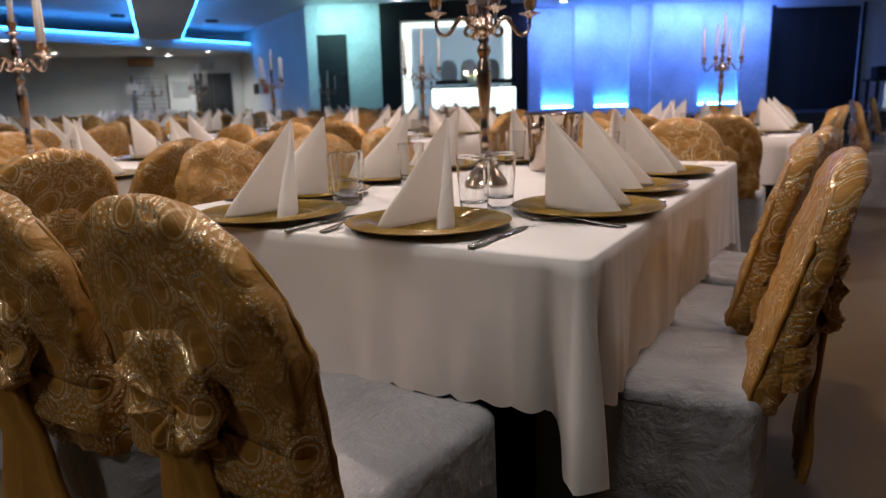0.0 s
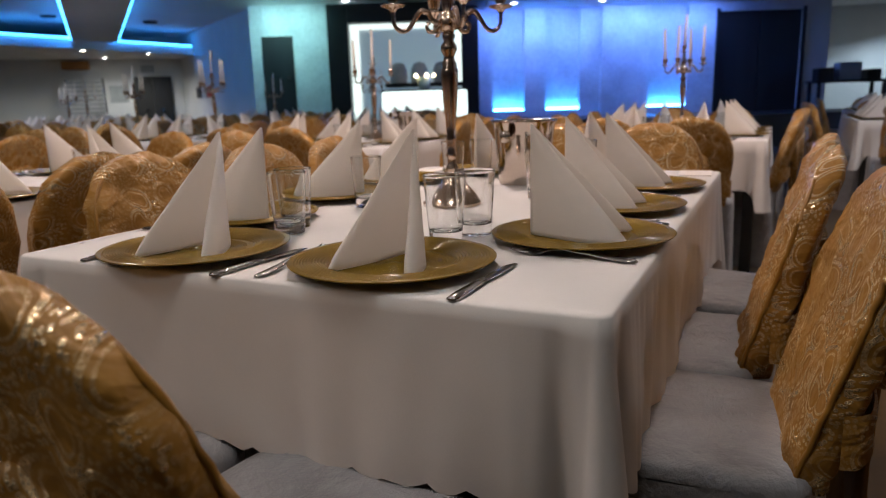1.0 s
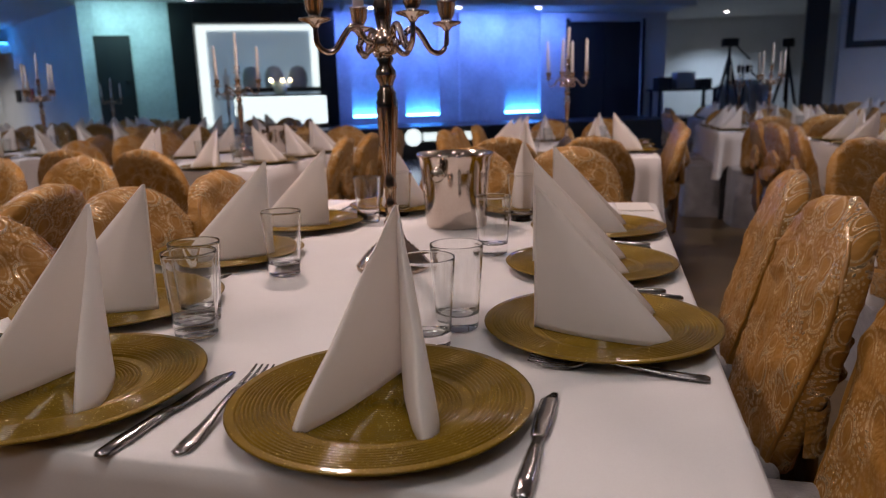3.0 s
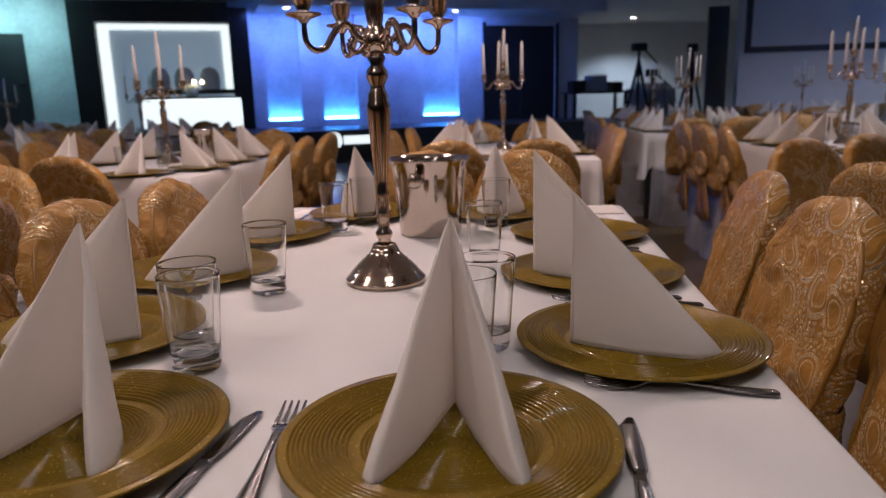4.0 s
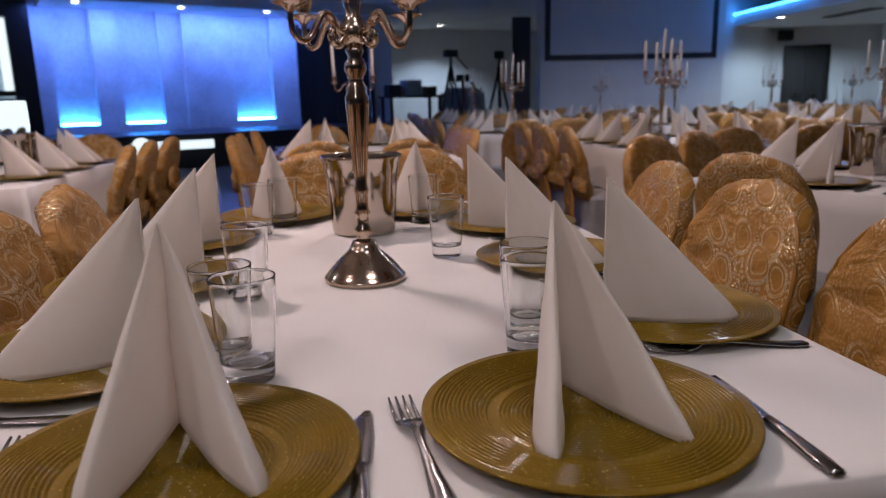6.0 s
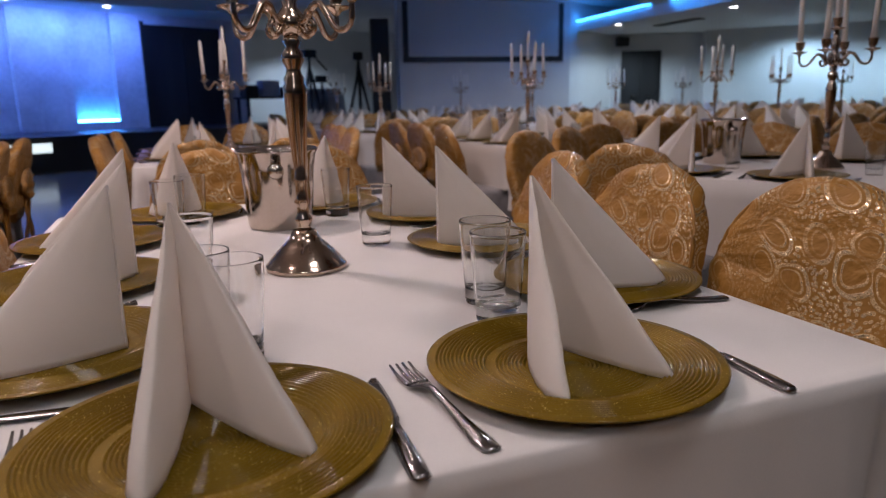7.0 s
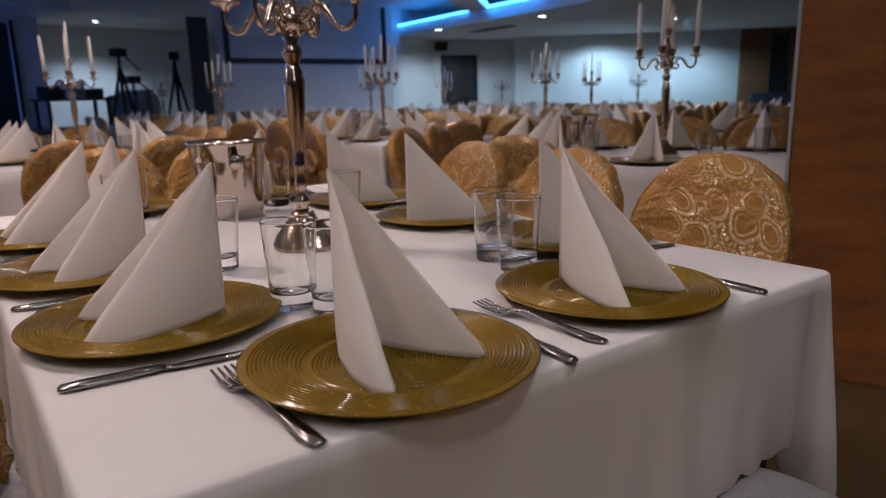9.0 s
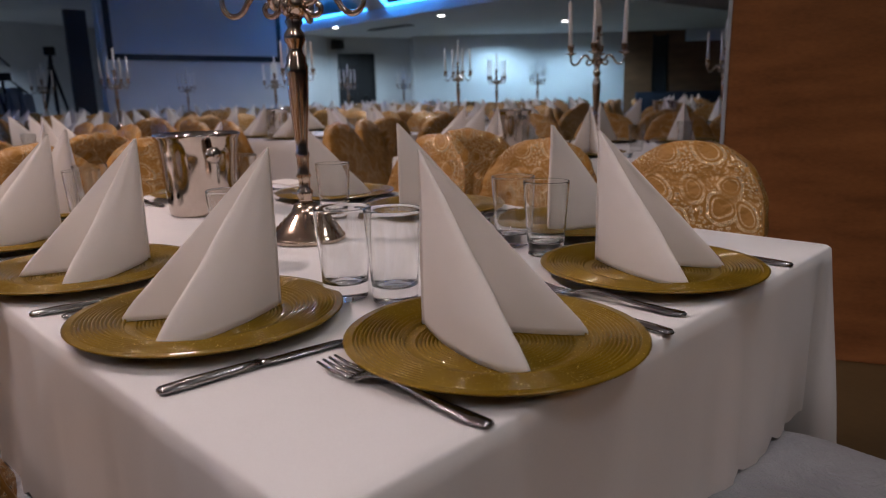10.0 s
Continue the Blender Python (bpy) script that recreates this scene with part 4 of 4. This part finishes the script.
def candelabrum_thing(fine):
    c = empty("candelabrum", "five-armed nickel-silver candelabrum on the tablecloth", "candelabrum", "candelabra")
    n = 40 if fine else 14
    part("base", lathe([(0, 0), (0.070, 0), (0.0715, 0.006), (0.070, 0.009), (0.066, 0.011), (0.0655, 0.014), (0.062, 0.016), (0.061, 0.020), (0.057, 0.022), (0.0555, 0.026), (0.051, 0.028), (0.049, 0.033), (0.044, 0.035), (0.041, 0.041), (0.036, 0.043), (0.033, 0.048), (0.028, 0.051), (0.025, 0.058), (0.020, 0.068), (0, 0.068)], n), M["silver"], c)
    part("stem", lathe([(0, 0.066), (0.014, 0.068), (0.011, 0.076), (0.015, 0.084), (0.015, 0.090), (0.010, 0.096), (0.0105, 0.112), (0.014, 0.118), (0.010, 0.126), (0.011, 0.150), (0.013, 0.158), (0.010, 0.164), (0.012, 0.19), (0.017, 0.25), (0.020, 0.300), (0.0205, 0.312), (0.017, 0.318), (0.018, 0.326), (0.013, 0.334), (0.012, 0.342), (0.019, 0.356), (0.018, 0.366), (0.011, 0.376), (0.016, 0.386), (0.012, 0.394), (0, 0.394)], n), M["silver"], c)
    hub = part("hub", lathe([(0, 0.392), (0.012, 0.394), (0.024, 0.404), (0.026, 0.416), (0.020, 0.430), (0.012, 0.440), (0.016, 0.462), (0.018, 0.48), (0.011, 0.50), (0.010, 0.52), (0, 0.52)], n), M["silver"], c)
    spots = [(0, 0, 0.52)]
    arms = [hub]
    for k in range(4):
        a = k * math.pi / 2 + 0.35
        pts = [(0.018, 0.414), (0.036, 0.420), (0.046, 0.436), (0.062, 0.440), (0.076, 0.424), (0.092, 0.402), (0.110, 0.398), (0.124, 0.412), (0.126, 0.440)]
        path = smooth_curve([(r * math.cos(a), r * math.sin(a), z) for r, z in pts], 5 if fine else 2)
        bm = tube(path, [0.0065 - 0.002 * i / len(path) for i in range(len(path))], 10 if fine else 6)
        # leaf scroll under the arm's root
        tube(smooth_curve([(r * math.cos(a), r * math.sin(a), z) for r, z in ((0.022, 0.408), (0.034, 0.396), (0.046, 0.398), (0.050, 0.410), (0.043, 0.416))], 3), [0.005] * 12 + [0.006], 6, bm)
        arms.append(part("arm", bm, M["silver"], c))
        spots.append((0.126 * math.cos(a), 0.126 * math.sin(a), 0.438))
    for s, holder in zip(spots, arms):
        part("cup", lathe([(0, 0), (0.006, 0.0), (0.010, 0.006), (0.027, 0.012), (0.028, 0.015), (0.012, 0.014), (0.010, 0.020), (0.015, 0.030), (0.017, 0.048), (0.019, 0.052), (0.013, 0.052), (0.012, 0.036), (0, 0.036)], 20 if fine else 10, at=s), M["silver"], holder)
    return c, spots


fine_candelabrum, CUPS = candelabrum_thing(True)
far_candelabrum, _ = candelabrum_thing(False)
candle_me = finish("taper_candle", lathe([(0, 0), (0.0105, 0), (0.010, 0.10), (0.009, 0.205), (0.006, 0.212), (0.0015, 0.214), (0.001, 0.224), (0, 0.224)], 12), M["candle"])


def put_candelabrum(proto, m, tilt=0.0):
    c = copy_thing(proto, m) if proto.get("used") else proto
    proto["used"] = 1
    c.matrix_world = m
    for i, s in enumerate(CUPS):
        cd = new("taper_candle", candle_me)
        tagged(cd, "slim white unlit taper candle in a candelabrum cup", "candle", "taper candles")
        cd.matrix_world = m @ Matrix.Translation(s) @ pose(0, 0, 0.037, tilt * math.cos(i * 2.1), tilt * math.sin(i * 1.7 + 1), 0)


# prototypes of the table ware
ME = {
    "charger": finish("charger_plate", charger_bm(72, True), M["charger"]),
    "charger_far": finish("charger_plate", charger_bm(24, False), M["charger"]),
    "glass": finish("tumbler", tumbler_bm(44), M["solid_glass"]),
    "glass_far": finish("tumbler", tumbler_bm(12), M["glass"]),
    "fork": finish("fork", fork_bm(), M["steel"]),
    "handle": finish("handle", knife_handle_bm(), M["steel"]),
    "blade": finish("blade", knife_blade_bm(), M["steel"]),
}
NAPKINS = [finish("folded_napkin", napkin_bm(26, s, b_, k), M["napkin"]) for k, (s, b_) in enumerate(((20.0, 0.031), (20.5, 0.033), (19.0, 0.029)))]
NAPKIN_FAR = finish("folded_napkin", napkin_bm(10, 20, 0.024, 5), M["napkin"])
CLOTH_Z = TOP + 0.0045


def setting(m, rng, near, tip=None, fork=None, knife=None):
    """One place: charger, napkin, fork and knife; the diner sits towards -y."""
    o = new("charger_plate", ME["charger" if near else "charger_far"])
    o.matrix_world = m @ Matrix.Diagonal((1.04, 1.04, 1.0, 1.0))
    tagged(o, "olive-gold glass charger plate with pressed rings on the tablecloth", "plate", "charger plates")
    o = new("folded_napkin", rng.choice(NAPKINS) if near else NAPKIN_FAR)
    if tip:
        o.matrix_world = pose(tip[0], tip[1], CLOTH_Z + 0.0075, 0, 0, tip[2])
    else:
        o.matrix_world = m @ pose(0, 0.100, 0.0075, 0, 0, rng.uniform(-6, 6))
    tagged(o, "white paper napkin folded to a standing point on its plate", "napkin", "folded napkins")
    o = new("fork", ME["fork"])
    o.matrix_world = (pose(fork[0], fork[1], CLOTH_Z, 0, 0, fork[2]) if fork else m @ pose(-0.155 + rng.uniform(-0.006, 0.006), -0.125, 0, 0, 0, 95 + rng.uniform(-4, 4))) @ Matrix.Scale(1.1, 4)
    tagged(o, "stainless steel dinner fork beside the plate", "fork", "forks")
    k = empty("table_knife", "stainless steel table knife beside the plate", "knife", "knives")
    k.matrix_world = pose(knife[0], knife[1], CLOTH_Z, 0, 0, knife[2]) if knife else m @ pose(0.178 + rng.uniform(-0.006, 0.006), -0.13, 0, 0, 0, 90 + rng.uniform(-4, 4))
    part("handle", ME["handle"], None, k)
    part("blade", ME["blade"], None, k)


def cut_mesh(name, me, low):
    """The part of a tumbler below or above its floor."""
    bm = bmesh.new()
    bm.from_mesh(me)
    away = [f for f in bm.faces if (f.calc_center_median().z < 0.0215) != low]
    bmesh.ops.delete(bm, geom=away, context="FACES")
    out = bpy.data.meshes.new(name)
    bm.to_mesh(out)
    bm.free()
    out.materials.append(me.materials[0])
    return out


for key in ("glass", "glass_far"):
    ME[key + "_wall"], ME[key + "_base"] = cut_mesh("wall", ME[key], False), cut_mesh("base", ME[key], True)


def tumbler(m, near):
    o = empty("tumbler", "clear tapered drinking glass with a thick base", "glass", "tumblers", m)
    key = "glass" if near else "glass_far"
    part("wall", ME[key + "_wall"], None, o)
    part("base", ME[key + "_base"], None, o, "thick solid glass base")


LEG = finish("leg", box(-0.03, 0.03, -0.03, 0.03, 0, TOP - 0.03, 0.004), M["black"], False)
TABLETOP = finish("tabletop", box(-TW + 0.006, TW - 0.006, -TL + 0.006, TL - 0.006, TOP - 0.03, TOP - 0.004, 0.006), M["black"], False)
CLOTHS = [finish("tablecloth", cloth_bm(0.012, 14, 1), M["linen"]), finish("tablecloth", cloth_bm(0.05, 4, 2), M["linen"]), finish("tablecloth", cloth_bm(0.05, 4, 6), M["linen"])]


def table(m, cloth):
    t = empty("banquet_table", "rectangular banquet table with dark legs under a white cloth", "table", "banquet tables", m)
    part("tabletop", TABLETOP, None, t)
    for x in (-0.47, 0.47):
        for y in (-0.77, 0.77):
            part("leg", LEG, None, t).location = (x, y, 0)
    c = new("tablecloth", CLOTHS[cloth])
    c.matrix_world = m
    tagged(c, "white cotton tablecloth with a scalloped hem hanging in folds", "tablecloth", "tablecloths")


def ice_bucket(m):
    b_ = empty("ice_bucket", "polished steel ice bucket with side knobs on the table", "bucket", "ice buckets", m)
    part("body", lathe([(0, 0), (0.074, 0), (0.077, 0.004), (0.080, 0.03), (0.088, 0.14), (0.094, 0.178), (0.099, 0.184), (0.100, 0.190), (0.096, 0.192), (0.091, 0.182), (0.078, 0.04), (0.072, 0.008), (0, 0.008)], 40), M["bucket"], b_)
    for s in (-1, 1):
        part("knob", lathe([(0, 0), (0.008, 0), (0.008, 0.012), (0.017, 0.018), (0.019, 0.026), (0.014, 0.034), (0, 0.036)], 16), M["bucket"], b_).matrix_local = pose(s * 0.088, 0, 0.145, 0, 90 * s, 0)


# the near table
rng = random.Random(4)
NX, NY = -0.860, 1.842
table(pose(NX, NY, 0), 0)
near_chair = chair_thing(True, 2.0)
near_chair2 = chair_thing(True, 9.0)
protos = [near_chair, near_chair2]
placed = [0]


def chair(x, y, rz, near=True):
    src = protos[placed[0] % 2] if near else far_chair[placed[0] % len(far_chair)]
    placed[0] += 1
    m = pose(x, y, 0, 0, 0, rz)
    if src.get("used"):
        copy_thing(src, m)
    else:
        src.matrix_world = m
        src["used"] = 1


for x, y, rz in ((-0.70, 0.61, -5), (-1.13, 0.62, -3), (-0.075, 1.40, 95), (-0.155, 1.80, 91), (-0.13, 2.26, 85), (-1.545, 1.49, -90), (-1.465, 1.86, -92), (-1.44, 2.23, -88), (-0.60, 3.02, 178), (-0.98, 3.02, 183)):
    chair(x, y, rz)
# plate, its turn, napkin point and turn, fork and knife: handle end and direction
PLACES = [
    ((-0.687, 1.133, 0), (-0.691, 1.228, 3), (-0.850, 0.997, 95), (-0.516, 0.985, 88)),
    ((-1.081, 1.108, 2), (-1.096, 1.208, 9), (-1.230, 0.985, 93), (-0.924, 0.978, 86)),
    ((-0.458, 1.435, 90), (-0.552, 1.418, 97), (-0.329, 1.276, 175), None),
    ((-0.483, 1.815, 92), (-0.596, 1.806, 92), None, None),
    ((-0.478, 2.21, 88), (-0.590, 2.205, 91), None, None),
    ((-1.250, 1.433, -90), (-1.163, 1.408, -97), None, (-1.392, 1.264, -6)),
    ((-1.272, 1.810, -88), (-1.166, 1.815, -81), None, (-1.402, 1.635, -8)),
    ((-1.270, 2.20, -92), (-1.190, 2.19, -92), None, None),
    ((-0.690, 2.52, 180), (-0.690, 2.425, 178), None, None),
    ((-1.085, 2.53, 178), (-1.085, 2.43, 183), None, None),
]
for (x, y, rz), tip, fork, knife in PLACES:
    setting(pose(x, y, CLOTH_Z, 0, 0, rz), rng, True, tip, fork, knife)
for x, y in ((-1.038, 1.322), (-1.072, 1.387), (-1.075, 1.686), (-0.686, 1.330), (-0.664, 1.42), (-0.694, 1.92), (-1.11, 2.285), (-1.055, 2.395), (-0.685, 2.34)):
    tumbler(pose(x, y, CLOTH_Z) @ Matrix.Scale(1.06, 4), True)
put_candelabrum(fine_candelabrum, pose(-0.874, 1.768, CLOTH_Z, 0, 0, 20) @ Matrix.Scale(1.06, 4), 1.5)
ice_bucket(pose(-0.850, 2.250, CLOTH_Z, 0, 0, 80) @ Matrix.Scale(1.02, 4))

for x, y, a in ((-0.38, 2.60, 4), (-1.275, 2.545, -10)):
    bm = box(-0.05, 0.05, -0.075, 0.075, 0, 0.0035, 0.001)
    thing("menu_card", bm, M["napkin"], "plain white paper card lying flat on the tablecloth", "card", "cards on the table", m=pose(x, y, CLOTH_Z, 0, 0, a), smooth=False)

# the other tables: centre, turn
far_chair = [chair_thing(False, 1.0), chair_thing(False, 4.0), chair_thing(False, 6.0)]
OTHERS = [(-0.74, 5.18, 0), (-2.72, 1.52, 0), (-2.76, 4.53, 0), (1.32, 2.51, 28), (1.42, 5.18, 0), (0.98, 7.6, 0), (3.3, 5.3, 10), (3.1, 8.2, 0), (1.2, 10.6, 0), (3.4, 11.2, 0), (5.4, 6.6, 10), (5.3, 9.6, 5), (3.7, 2.9, 28), (6.0, 3.8, 20), (7.6, 7.6, 15), (7.4, 10.6, 10), (8.4, 4.8, 25), (-4.75, 2.2, 0), (-4.9, 5.2, 0), (-5.0, 8.2, 5), (-7.0, 3.2, 0), (-7.2, 6.3, 0), (-9.3, 4.2, 0), (-9.5, 7.4, 5), (-11.6, 5.4, 0), (-11.8, 8.8, 0), (-13.8, 6.6, 0), (-7.6, 9.4, 20)]
for i, (cx, cy, rz) in enumerate(OTHERS):
    base = pose(cx, cy, 0, 0, 0, rz)
    table(base, 1 + i % 2)
    for x, y, a in ((-0.2, -0.72, 0), (0.2, -0.72, 0), (0.40, -0.42, 90), (0.40, 0.0, 90), (0.40, 0.42, 90), (-0.40, -0.42, -90), (-0.40, 0.0, -90), (-0.40, 0.42, -90), (0.2, 0.70, 180), (-0.2, 0.70, 180)):
        if i == 3 and (x, y) in ((-0.40, -0.42), (-0.2, -0.72)):
            continue
        setting(base @ pose(x, y, CLOTH_Z, 0, 0, a), rng, False)
    for x, y in ((0.17, -0.42), (-0.17, 0.3), (0.2, 0.45), (-0.2, -0.2)):
        tumbler(base @ pose(x + rng.uniform(-0.03, 0.03), y, CLOTH_Z), False)
    for x, y, a in ((-0.22, -1.20, 0), (0.22, -1.20, 0), (0.78, -0.43, 90), (0.78, 0.0, 90), (0.78, 0.43, 90), (-0.78, -0.43, -90), (-0.78, 0.0, -90), (-0.78, 0.43, -90), (0.22, 1.20, 180), (-0.22, 1.20, 180)):
        if i == 3 and x < 0 and y < 0.2:
            continue
        if i == 0 and abs(x) > 0.5:
            x = math.copysign(0.62, x)
        q = base @ Vector((x + rng.uniform(-0.03, 0.03), y + rng.uniform(-0.03, 0.03), 0))
        chair(q.x, q.y, rz + a + rng.uniform(-7, 7), False)
    put_candelabrum(far_candelabrum, base @ pose(0, 0, CLOTH_Z, 0, 0, rng.uniform(0, 90)), 2.0)
    if i in (3, 12, 4, 2):
        ice_bucket(base @ pose(0.05, 0.42, CLOTH_Z, 0, 0, 40))
